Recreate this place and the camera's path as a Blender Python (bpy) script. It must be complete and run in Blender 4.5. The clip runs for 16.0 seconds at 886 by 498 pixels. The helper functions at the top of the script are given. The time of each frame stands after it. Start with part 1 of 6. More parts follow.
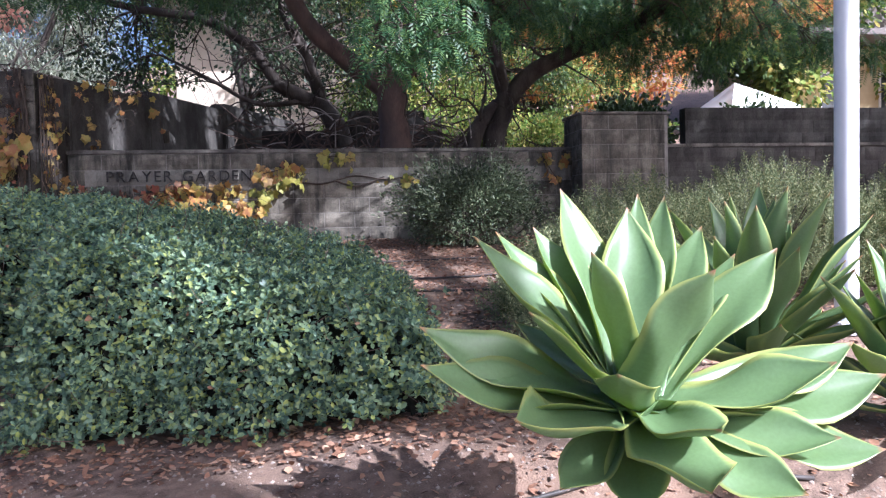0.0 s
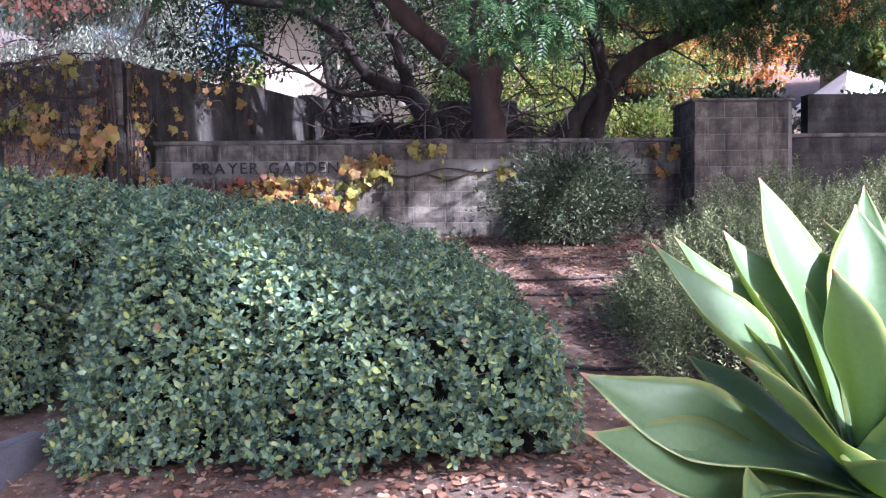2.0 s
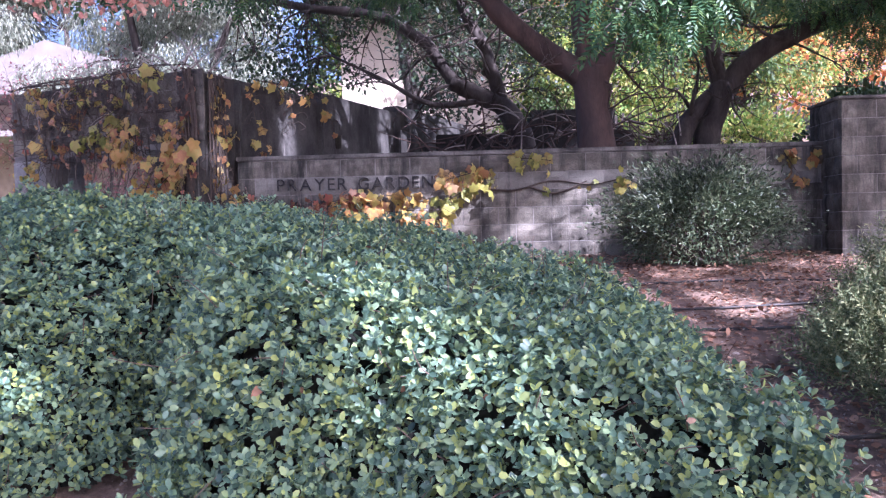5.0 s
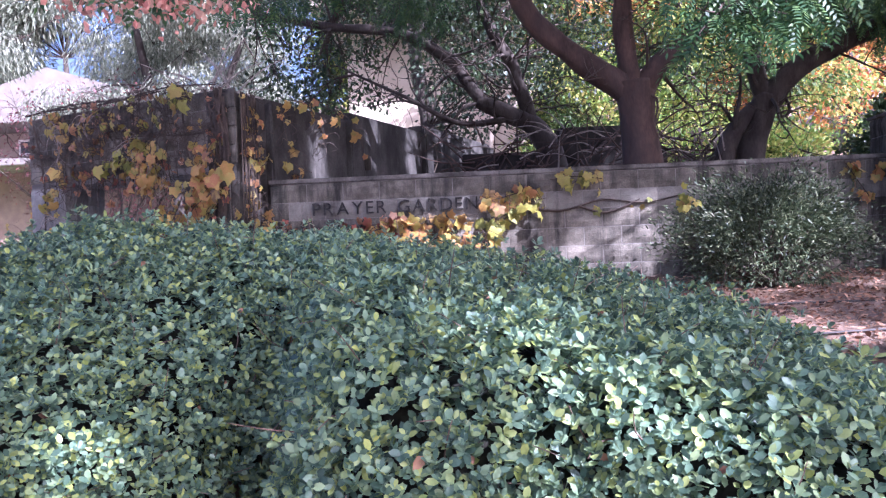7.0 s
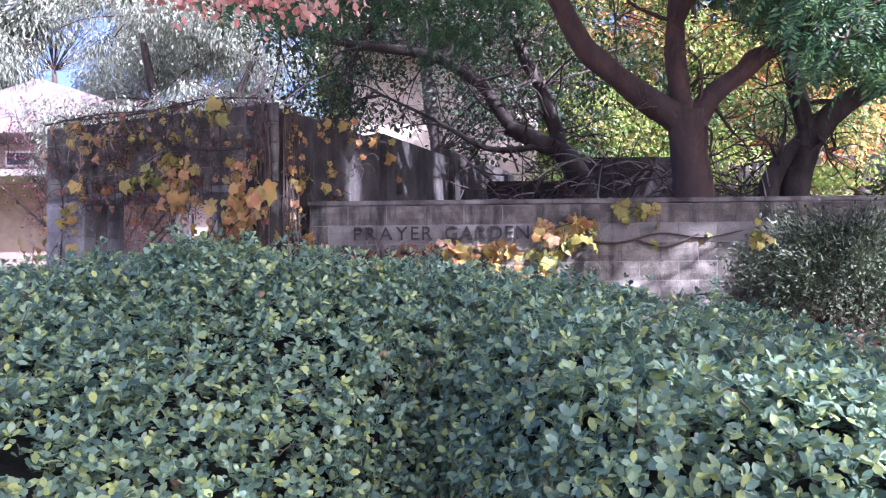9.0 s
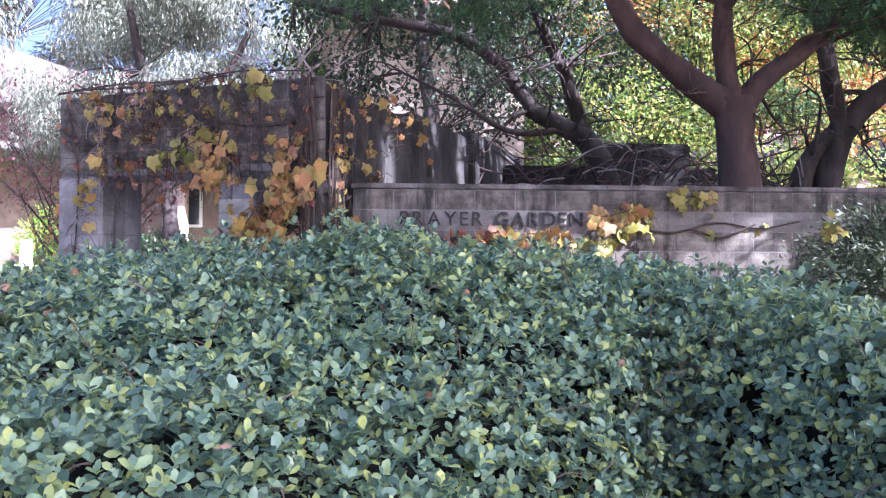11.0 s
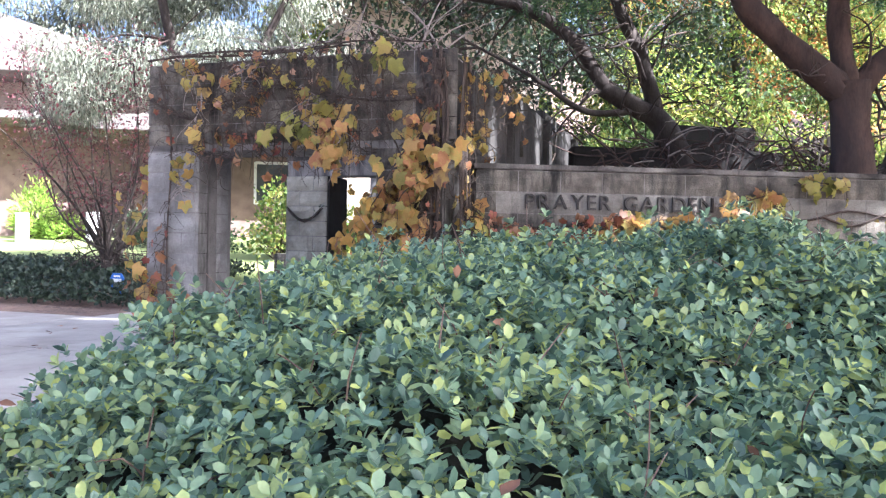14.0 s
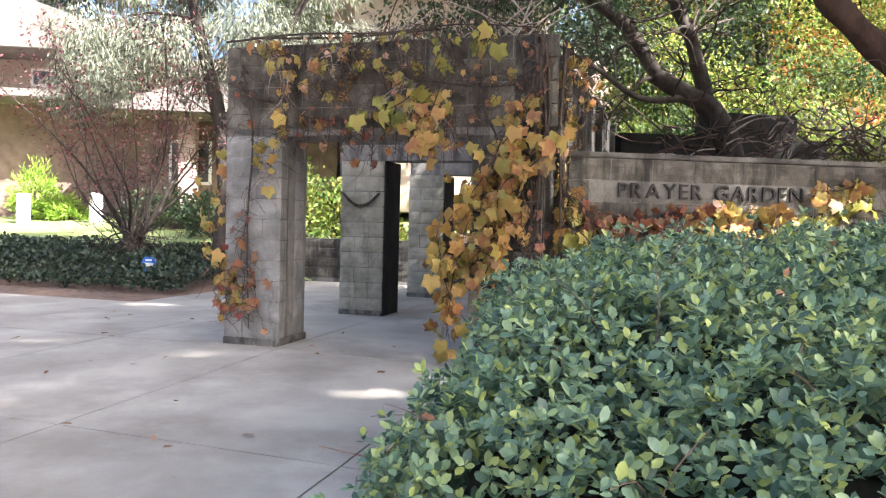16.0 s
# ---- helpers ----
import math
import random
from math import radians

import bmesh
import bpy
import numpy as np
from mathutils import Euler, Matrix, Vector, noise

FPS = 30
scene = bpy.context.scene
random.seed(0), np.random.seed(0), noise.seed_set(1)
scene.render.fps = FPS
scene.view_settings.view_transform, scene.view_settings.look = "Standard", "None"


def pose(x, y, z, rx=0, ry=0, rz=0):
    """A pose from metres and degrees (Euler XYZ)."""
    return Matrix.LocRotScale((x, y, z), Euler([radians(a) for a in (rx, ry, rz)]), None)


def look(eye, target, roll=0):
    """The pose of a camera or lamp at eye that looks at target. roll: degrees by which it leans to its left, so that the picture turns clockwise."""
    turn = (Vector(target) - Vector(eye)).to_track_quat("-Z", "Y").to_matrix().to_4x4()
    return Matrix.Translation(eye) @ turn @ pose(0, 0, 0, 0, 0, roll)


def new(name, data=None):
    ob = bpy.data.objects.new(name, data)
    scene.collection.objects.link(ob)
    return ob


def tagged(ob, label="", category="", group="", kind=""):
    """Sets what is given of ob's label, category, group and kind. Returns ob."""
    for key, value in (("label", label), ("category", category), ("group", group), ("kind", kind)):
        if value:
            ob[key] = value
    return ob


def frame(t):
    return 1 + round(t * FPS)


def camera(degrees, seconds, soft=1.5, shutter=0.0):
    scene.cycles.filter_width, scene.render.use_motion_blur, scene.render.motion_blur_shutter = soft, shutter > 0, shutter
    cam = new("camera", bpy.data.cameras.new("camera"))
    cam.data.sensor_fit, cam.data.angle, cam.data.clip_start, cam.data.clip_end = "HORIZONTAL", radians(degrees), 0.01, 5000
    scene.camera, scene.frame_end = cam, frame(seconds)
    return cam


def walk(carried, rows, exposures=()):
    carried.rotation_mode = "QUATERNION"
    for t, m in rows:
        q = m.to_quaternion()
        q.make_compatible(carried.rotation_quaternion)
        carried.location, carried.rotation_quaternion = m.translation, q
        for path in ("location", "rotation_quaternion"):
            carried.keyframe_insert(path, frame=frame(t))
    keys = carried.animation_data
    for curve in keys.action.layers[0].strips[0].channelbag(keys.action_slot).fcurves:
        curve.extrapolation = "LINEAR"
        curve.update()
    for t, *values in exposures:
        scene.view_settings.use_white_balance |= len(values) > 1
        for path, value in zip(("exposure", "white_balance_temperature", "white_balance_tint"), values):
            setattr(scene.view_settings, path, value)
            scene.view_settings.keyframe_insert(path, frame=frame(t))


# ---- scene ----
cam = camera(59.6, 16.0, soft=1.25)
PATH = [
    (0, (0.005, 0.031, 1.372), (0.294, 2.008, 1.296), -1.2),
    (0.5, (-0.02, 0.196, 1.362), (0.225, 2.179, 1.286), -1.3),
    (1, (-0.022, 0.361, 1.37), (0.172, 2.35, 1.291), -1.1),
    (1.5, (-0.035, 0.536, 1.38), (0.103, 2.53, 1.296), -0.8),
    (2, (-0.079, 0.69, 1.384), (0.0, 2.687, 1.298), -0.7),
    (2.5, (-0.143, 0.845, 1.388), (-0.112, 2.843, 1.303), -0.8),
    (3, (-0.174, 0.995, 1.393), (-0.188, 2.994, 1.308), -0.9),
    (3.5, (-0.196, 1.15, 1.396), (-0.247, 3.148, 1.313), -0.7),
    (4, (-0.262, 1.315, 1.4), (-0.338, 3.312, 1.32), -0.8),
    (4.2, (-0.301, 1.389, 1.404), (-0.384, 3.385, 1.329), -0.8),
    (6.3, (-0.787, 1.889, 1.446), (-0.902, 3.886, 1.449), -1.9),
    (6.5, (-0.858, 1.938, 1.45), (-0.961, 3.936, 1.455), -2.0),
    (7, (-1.019, 2.064, 1.462), (-1.106, 4.062, 1.475), -2.3),
    (7.5, (-1.185, 2.178, 1.484), (-1.267, 4.176, 1.51), -2.3),
    (8, (-1.39, 2.263, 1.499), (-1.455, 4.262, 1.545), -1.9),
    (8.5, (-1.586, 2.37, 1.51), (-1.634, 4.368, 1.581), -1.2),
    (8.7, (-1.661, 2.421, 1.514), (-1.701, 4.419, 1.594), -0.9),
    (10.8, (-2.585, 2.854, 1.577), (-2.507, 4.852, 1.62), 0.2),
    (11, (-2.705, 2.878, 1.574), (-2.616, 4.876, 1.608), 0.3),
    (11.5, (-2.971, 2.969, 1.576), (-2.858, 4.966, 1.591), 0.9),
    (12, (-3.19, 3.091, 1.588), (-3.058, 5.086, 1.591), 1.3),
    (12.5, (-3.426, 3.172, 1.587), (-3.272, 5.166, 1.583), 1.3),
    (13, (-3.678, 3.231, 1.6), (-3.509, 5.224, 1.589), 0.9),
    (13.5, (-3.897, 3.332, 1.616), (-3.731, 5.325, 1.602), 0.9),
    (14, (-4.161, 3.37, 1.62), (-3.988, 5.363, 1.599), 1.1),
    (14.5, (-4.413, 3.413, 1.626), (-4.227, 5.404, 1.598), 1.3),
    (15, (-4.646, 3.492, 1.646), (-4.447, 5.482, 1.612), 1.6),
    (15.5, (-4.917, 3.536, 1.645), (-4.704, 5.524, 1.601), 1.7),
    (16, (-5.196, 3.568, 1.649), (-4.964, 5.554, 1.584), 1.5),
]
walk(cam, [(t, look(eye, target, roll)) for t, eye, target, roll in PATH],
     [(0, 1.66, 5000, 20), (2, 1.96, 4900, 29), (3.5, 2.24, 4850, 35), (7, 2.33, 4880, 37), (12.5, 2.82, 4900, 27), (13.5, 2.86, 5000, 22), (14.5, 2.86, 5400, 16), (16, 2.76, 5780, 12)])

# ---- daylight ----
SUN = Vector((0.55, -0.52, 0.65)).normalized()
world = bpy.data.worlds.new("sky")
scene.world = world
world.use_nodes = True
wn = world.node_tree.nodes
sky = wn.new("ShaderNodeTexSky")
sky.sky_type, sky.sun_disc = "NISHITA", False
sky.sun_elevation = math.asin(SUN.z)
sky.sun_rotation = math.atan2(SUN.x, SUN.y)
sky.air_density, sky.dust_density, sky.ozone_density = 1.0, 9.0, 1.0
wn["Background"].inputs["Strength"].default_value = 0.09
world.node_tree.links.new(sky.outputs["Color"], wn["Background"].inputs["Color"])
sun = new("sun", bpy.data.lights.new("sun", "SUN"))
sun.data.energy, sun.data.angle, sun.data.color = 5.0, radians(0.53), (1.0, 0.91, 0.77)
sun.matrix_world = look(SUN * 60, (0, 0, 0))

rng = np.random.default_rng(7)

# ---- materials ----


def material(name, low, high, scale=6.0, rough=0.8, bump=0.3, fine=60.0, metal=0.0, stain=None, stain_scale=1.2, spec=0.4, stretch=(1, 1, 1), drip_sun_runs=None):
    """A surface with a coarse and a fine noise between two colours, an optional stain colour and fine relief."""
    m = bpy.data.materials.new(name)
    m.use_nodes = True
    nt = m.node_tree
    n, l = nt.nodes, nt.links
    b = n["Principled BSDF"]
    b.inputs["Roughness"].default_value, b.inputs["Metallic"].default_value = rough, metal
    b.inputs["Specular IOR Level"].default_value = spec
    geo = n.new("ShaderNodeNewGeometry")
    mp = n.new("ShaderNodeMapping")
    mp.inputs["Scale"].default_value = stretch
    l.new(geo.outputs["Position"], mp.inputs["Vector"])
    a = n.new("ShaderNodeTexNoise")
    a.inputs["Scale"].default_value, a.inputs["Detail"].default_value = scale, 6
    f = n.new("ShaderNodeTexNoise")
    f.inputs["Scale"].default_value, f.inputs["Detail"].default_value = fine, 4
    l.new(mp.outputs[0], a.inputs["Vector"])
    l.new(mp.outputs[0], f.inputs["Vector"])
    mixf = n.new("ShaderNodeMath")
    mixf.operation = "MULTIPLY_ADD"
    l.new(f.outputs["Fac"], mixf.inputs[0])
    mixf.inputs[1].default_value = 0.5
    l.new(a.outputs["Fac"], mixf.inputs[2])
    ramp = n.new("ShaderNodeValToRGB")
    ramp.color_ramp.elements[0].position, ramp.color_ramp.elements[0].color = 0.5, (*low, 1)
    ramp.color_ramp.elements[1].position, ramp.color_ramp.elements[1].color = 1.0, (*high, 1)
    l.new(mixf.outputs[0], ramp.inputs[0])
    col = ramp.outputs[0]
    if stain:
        s = n.new("ShaderNodeTexNoise")
        s.inputs["Scale"].default_value, s.inputs["Detail"].default_value, s.inputs["Roughness"].default_value = stain_scale, 8, 0.65
        l.new(mp.outputs[0], s.inputs["Vector"])
        sr = n.new("ShaderNodeValToRGB")
        sr.color_ramp.elements[0].position, sr.color_ramp.elements[1].position = 0.45, 0.65
        l.new(s.outputs["Fac"], sr.inputs[0])
        mx = n.new("ShaderNodeMix")
        mx.data_type = "RGBA"
        l.new(sr.outputs[0], mx.inputs["Factor"])
        l.new(col, mx.inputs["A"])
        mx.inputs["B"].default_value = (*stain, 1)
        col = mx.outputs["Result"]
    if drip_sun_runs:
        # dark runs of water and lichen, painted sun streaks, long from top to bottom
        dm = n.new("ShaderNodeMapping")
        dm.inputs["Scale"].default_value = (5.0, 5.0, 0.55)
        l.new(geo.outputs["Position"], dm.inputs["Vector"])
        dn = n.new("ShaderNodeTexNoise")
        dn.inputs["Scale"].default_value, dn.inputs["Detail"].default_value, dn.inputs["Roughness"].default_value = 1.0, 9, 0.7
        l.new(dm.outputs[0], dn.inputs["Vector"])
        dr = n.new("ShaderNodeValToRGB")
        dr.color_ramp.elements[0].position, dr.color_ramp.elements[1].position = drip_sun_runs[1], drip_sun_runs[1] + 0.16
        l.new(dn.outputs["Fac"], dr.inputs[0])
        dx = n.new("ShaderNodeMix")
        dx.data_type = "RGBA"
        l.new(dr.outputs[0], dx.inputs["Factor"])
        l.new(col, dx.inputs["A"])
        dx.inputs["B"].default_value = (*drip_sun_runs[0], 1)
        col = dx.outputs["Result"]
    l.new(col, b.inputs["Base Color"])
    if bump:
        bp = n.new("ShaderNodeBump")
        bp.inputs["Strength"].default_value, bp.inputs["Distance"].default_value = bump, 0.01
        l.new(mixf.outputs[0], bp.inputs["Height"])
        l.new(bp.outputs[0], b.inputs["Normal"])
    return m


def leaf_material(name, colours, rough=0.5, through_light=0.3, patch=None, patch_scale=1.5, spec=0.4):
    """Leaves: one of a ramp of colours for each leaf, some light passing through, patches of another colour."""
    m = bpy.data.materials.new(name)
    m.use_nodes = True
    nt = m.node_tree
    n, l = nt.nodes, nt.links
    b, out = n["Principled BSDF"], n["Material Output"]
    b.inputs["Roughness"].default_value = rough
    b.inputs["Specular IOR Level"].default_value = spec
    geo = n.new("ShaderNodeNewGeometry")
    ramp = n.new("ShaderNodeValToRGB")
    els = ramp.color_ramp.elements
    while len(els) < len(colours):
        els.new(0.5)
    for i, c in enumerate(colours):
        els[i].position, els[i].color = i / max(1, len(colours) - 1), (*c, 1)
    l.new(geo.outputs["Random Per Island"], ramp.inputs[0])
    col = ramp.outputs[0]
    nz = n.new("ShaderNodeTexNoise")
    nz.inputs["Scale"].default_value, nz.inputs["Detail"].default_value = patch_scale, 3
    l.new(geo.outputs["Position"], nz.inputs["Vector"])
    if patch:
        pr = n.new("ShaderNodeValToRGB")
        pr.color_ramp.elements[0].position, pr.color_ramp.elements[1].position = 0.48, 0.62
        l.new(nz.outputs["Fac"], pr.inputs[0])
        mx = n.new("ShaderNodeMix")
        mx.data_type = "RGBA"
        l.new(pr.outputs[0], mx.inputs["Factor"])
        l.new(col, mx.inputs["A"])
        mx.inputs["B"].default_value = (*patch, 1)
        col = mx.outputs["Result"]
    fine = n.new("ShaderNodeTexNoise")
    fine.inputs["Scale"].default_value, fine.inputs["Detail"].default_value = 90, 3
    l.new(geo.outputs["Position"], fine.inputs["Vector"])
    hv = n.new("ShaderNodeHueSaturation")
    mr = n.new("ShaderNodeMapRange")
    mr.inputs["To Min"].default_value, mr.inputs["To Max"].default_value = 0.75, 1.25
    l.new(fine.outputs["Fac"], mr.inputs["Value"])
    l.new(mr.outputs[0], hv.inputs["Value"])
    l.new(col, hv.inputs["Color"])
    col = hv.outputs[0]
    l.new(col, b.inputs["Base Color"])
    tr = n.new("ShaderNodeBsdfTranslucent")
    l.new(col, tr.inputs["Color"])
    ms = n.new("ShaderNodeMixShader")
    ms.inputs[0].default_value = through_light
    l.new(b.outputs[0], ms.inputs[1])
    l.new(tr.outputs[0], ms.inputs[2])
    l.new(ms.outputs[0], out.inputs["Surface"])
    return m


M_BLOCK = material("split_face_block", (0.065, 0.057, 0.043), (0.225, 0.20, 0.158), 6, 0.9, 0.9, 70, stain=(0.050, 0.043, 0.034), stain_scale=3.4, drip_sun_runs=((0.022, 0.020, 0.016), 0.47))
M_BAND = material("paler_smooth_block", (0.12, 0.11, 0.092), (0.27, 0.25, 0.21), 6, 0.9, 0.6, 70, stain=(0.085, 0.078, 0.064), stain_scale=3.0, drip_sun_runs=((0.04, 0.036, 0.03), 0.55))
# cleaner blocks; the paler tone also stands for skylight from the left
M_CLEAN = material("cleaner_skylit_grey_block", (0.16, 0.15, 0.135), (0.34, 0.325, 0.30), 5, 0.9, 0.8, 70, stain=(0.12, 0.11, 0.098), stain_scale=1.3, drip_sun_runs=((0.085, 0.08, 0.066), 0.54))
# stained concrete: shade put into the black, sun streaks into the pale runs
M_SHADE_STREAK = material("shaded_sun_streaked_concrete", (0.018, 0.016, 0.014), (0.085, 0.078, 0.068), 5, 0.9, 0.5, 70, stain=(0.016, 0.014, 0.012), stain_scale=2.2, stretch=(1, 1, 0.5), drip_sun_runs=((0.22, 0.20, 0.17), 0.64))
M_BUFF = material("buff_split_block", (0.24, 0.22, 0.165), (0.43, 0.40, 0.315), 6, 0.9, 0.9, 70, stain=(0.17, 0.155, 0.115), stain_scale=1.7, drip_sun_runs=((0.11, 0.10, 0.075), 0.56))
M_MORTAR = material("mortar", (0.14, 0.128, 0.114), (0.26, 0.24, 0.215), 8, 0.95, 0.4, 90, drip_sun_runs=((0.04, 0.036, 0.03), 0.50))
M_SMOOTH = material("smooth_cast_concrete", (0.08, 0.072, 0.06), (0.23, 0.21, 0.18), 4, 0.85, 0.5, 80, stain=(0.032, 0.028, 0.024), stain_scale=3.6, drip_sun_runs=((0.035, 0.03, 0.025), 0.52))
M_SLAB = material("broom_finished_concrete", (0.29, 0.263, 0.225), (0.42, 0.385, 0.335), 1.5, 0.85, 0.2, 120, stain=(0.23, 0.205, 0.175), stain_scale=0.8)
M_SOIL = material("mulched_soil", (0.045, 0.03, 0.022), (0.22, 0.15, 0.11), 14, 0.95, 1.0, 130, stain=(0.20, 0.13, 0.09), stain_scale=1.1)
M_LAWN = material("lawn_soil", (0.15, 0.19, 0.06), (0.25, 0.29, 0.10), 3, 0.9, 0.8, 200)
M_BARK = material("reddish_bark", (0.03, 0.019, 0.015), (0.10, 0.06, 0.046), 7, 0.9, 1.0, 45, stain=(0.055, 0.04, 0.034), stain_scale=2.5, stretch=(1, 1, 0.35))
M_BARK_GREY = material("grey_bark", (0.022, 0.017, 0.014), (0.075, 0.06, 0.05), 7, 0.9, 1.0, 45, stretch=(1, 1, 0.35))
M_TWIG = material("pale_twigs", (0.14, 0.11, 0.09), (0.36, 0.31, 0.27), 9, 0.85, 0.3, 60)
M_STEM = material("brown_hedge_stems", (0.09, 0.055, 0.042), (0.26, 0.18, 0.14), 9, 0.85, 0.3, 60)
# near-black: the shade inside the hedge put into its colour
M_HEDGE_SHADE = material("hedge_inside_shade", (0.006, 0.007, 0.005), (0.025, 0.024, 0.016), 14, 0.95, 0.6, 60)
M_DARKTWIG = material("dark_twigs", (0.03, 0.022, 0.017), (0.09, 0.066, 0.05), 9, 0.9, 0.3, 60)
M_BRONZE = material("weathered_bronze", (0.016, 0.014, 0.012), (0.05, 0.044, 0.038), 20, 0.55, 0.2, 120, metal=0.4)
M_POLE = material("painted_pole", (0.58, 0.60, 0.64), (0.68, 0.70, 0.74), 3, 0.45, 0.05, 150)
M_HOSE = material("black_rubber", (0.02, 0.018, 0.016), (0.06, 0.05, 0.045), 12, 0.6, 0.1, 80)
M_BOARD = material("grey_edging_board", (0.08, 0.08, 0.095), (0.16, 0.16, 0.18), 5, 0.7, 0.3, 90, stretch=(1, 1, 1))
M_CANVAS = material("white_canvas", (0.78, 0.78, 0.78), (0.86, 0.86, 0.85), 2, 0.8, 0.05, 60)
M_STUCCO = material("pink_stucco", (0.36, 0.27, 0.23), (0.47, 0.36, 0.31), 2, 0.9, 0.4, 60)
M_CREAM = material("cream_stucco", (0.36, 0.30, 0.23), (0.46, 0.39, 0.31), 1.5, 0.9, 0.3, 60)
M_TAN = material("tan_stucco", (0.26, 0.21, 0.175), (0.35, 0.295, 0.25), 1.5, 0.9, 0.3, 60)
M_BRICKRED = material("brown_brickwork", (0.13, 0.09, 0.075), (0.23, 0.165, 0.135), 3, 0.9, 0.4, 60)
M_ROOF = material("pale_roofing", (0.11, 0.095, 0.085), (0.18, 0.16, 0.145), 2, 0.85, 0.4, 40)
M_GLASSY = material("dark_window_glass", (0.03, 0.035, 0.04), (0.07, 0.075, 0.08), 1, 0.12, 0.0, 30, spec=0.6)
M_WHITE = material("white_trim", (0.70, 0.69, 0.67), (0.8, 0.79, 0.77), 2, 0.7, 0.1, 60)
M_BLUE = material("blue_sign_enamel", (0.03, 0.12, 0.42), (0.05, 0.17, 0.5), 5, 0.4, 0.0, 60)
M_OCHRE = material("ochre_stucco", (0.42, 0.33, 0.18), (0.52, 0.42, 0.24), 2, 0.9, 0.3, 60)
# concrete coloured near-black to stand for deep shade
M_SHADE_BLACK = material("shade_black_concrete", (0.010, 0.009, 0.008), (0.04, 0.036, 0.032), 4, 0.9, 0.4, 70)

L_HEDGE = leaf_material("hedge_leaves", [(0.05, 0.09, 0.066), (0.115, 0.19, 0.128), (0.20, 0.295, 0.185), (0.26, 0.35, 0.18), (0.40, 0.45, 0.12)], 0.41, 0.32, spec=0.40)
L_GRIT = leaf_material("pale_grit", [(0.12, 0.09, 0.07), (0.22, 0.17, 0.14), (0.34, 0.29, 0.25), (0.16, 0.10, 0.07)], 0.9, 0.0)
L_DEAD = leaf_material("dry_leaves", [(0.10, 0.05, 0.03), (0.24, 0.12, 0.07), (0.36, 0.20, 0.12), (0.44, 0.29, 0.20)], 0.8, 0.15)
L_PISTACHE = leaf_material("feathery_green_leaves", [(0.028, 0.07, 0.028), (0.045, 0.105, 0.042), (0.075, 0.15, 0.05), (0.12, 0.19, 0.05)], 0.5, 0.4)
L_PINK = leaf_material("coral_autumn_leaves", [(0.50, 0.20, 0.15), (0.62, 0.32, 0.24), (0.66, 0.44, 0.32)], 0.6, 0.45)
L_DARK = leaf_material("dark_evergreen_leaves", [(0.02, 0.04, 0.018), (0.04, 0.07, 0.028), (0.07, 0.10, 0.035)], 0.45, 0.25)
# dark patches put the shaded hollows of the crown into the leaf colour
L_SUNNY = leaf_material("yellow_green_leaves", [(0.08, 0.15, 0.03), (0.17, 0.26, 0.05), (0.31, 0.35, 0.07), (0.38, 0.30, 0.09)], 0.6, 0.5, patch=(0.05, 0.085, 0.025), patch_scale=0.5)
L_AUTUMN = leaf_material("orange_autumn_leaves", [(0.36, 0.10, 0.05), (0.5, 0.22, 0.07), (0.55, 0.36, 0.10), (0.3, 0.28, 0.08)], 0.6, 0.5)
L_GREY = leaf_material("grey_green_leaves", [(0.11, 0.13, 0.085), (0.20, 0.22, 0.155), (0.36, 0.37, 0.28)], 0.45, 0.35)
L_VINE_Y = leaf_material("yellow_vine_leaves", [(0.22, 0.20, 0.05), (0.43, 0.34, 0.08), (0.46, 0.27, 0.08), (0.36, 0.16, 0.06), (0.20, 0.10, 0.05), (0.32, 0.30, 0.09)], 0.55, 0.35, patch=(0.42, 0.27, 0.07), patch_scale=14)
L_VINE_G = leaf_material("lime_vine_leaves", [(0.13, 0.145, 0.03), (0.24, 0.235, 0.05), (0.35, 0.29, 0.07), (0.28, 0.17, 0.06)], 0.55, 0.35, patch=(0.34, 0.32, 0.06), patch_scale=14)
L_VINE_R = leaf_material("red_vine_leaves", [(0.13, 0.035, 0.03), (0.25, 0.075, 0.05), (0.36, 0.15, 0.08), (0.42, 0.24, 0.14), (0.2, 0.1, 0.06)], 0.55, 0.3, patch=(0.26, 0.12, 0.05), patch_scale=16)
L_ROSEMARY = leaf_material("rosemary_needles", [(0.06, 0.085, 0.035), (0.11, 0.14, 0.055), (0.19, 0.21, 0.09), (0.28, 0.28, 0.13)], 0.6, 0.2)
L_SHRUB = leaf_material("narrow_shiny_leaves", [(0.02, 0.035, 0.016), (0.04, 0.06, 0.026), (0.08, 0.105, 0.05), (0.17, 0.19, 0.10)], 0.46, 0.25, spec=0.45)
L_PLUM = leaf_material("plum_red_leaves", [(0.08, 0.035, 0.04), (0.15, 0.05, 0.06), (0.24, 0.075, 0.08), (0.14, 0.095, 0.095)], 0.6, 0.35)
L_COVER = leaf_material("low_green_cover", [(0.018, 0.03, 0.018), (0.034, 0.052, 0.03), (0.065, 0.088, 0.05)], 0.5, 0.25)
L_LIME = leaf_material("bright_lime_leaves", [(0.16, 0.28, 0.03), (0.28, 0.42, 0.06), (0.40, 0.50, 0.10)], 0.5, 0.4)
L_GRASS = leaf_material("lawn_blades", [(0.10, 0.18, 0.03), (0.19, 0.29, 0.05), (0.28, 0.36, 0.09)], 0.6, 0.4)


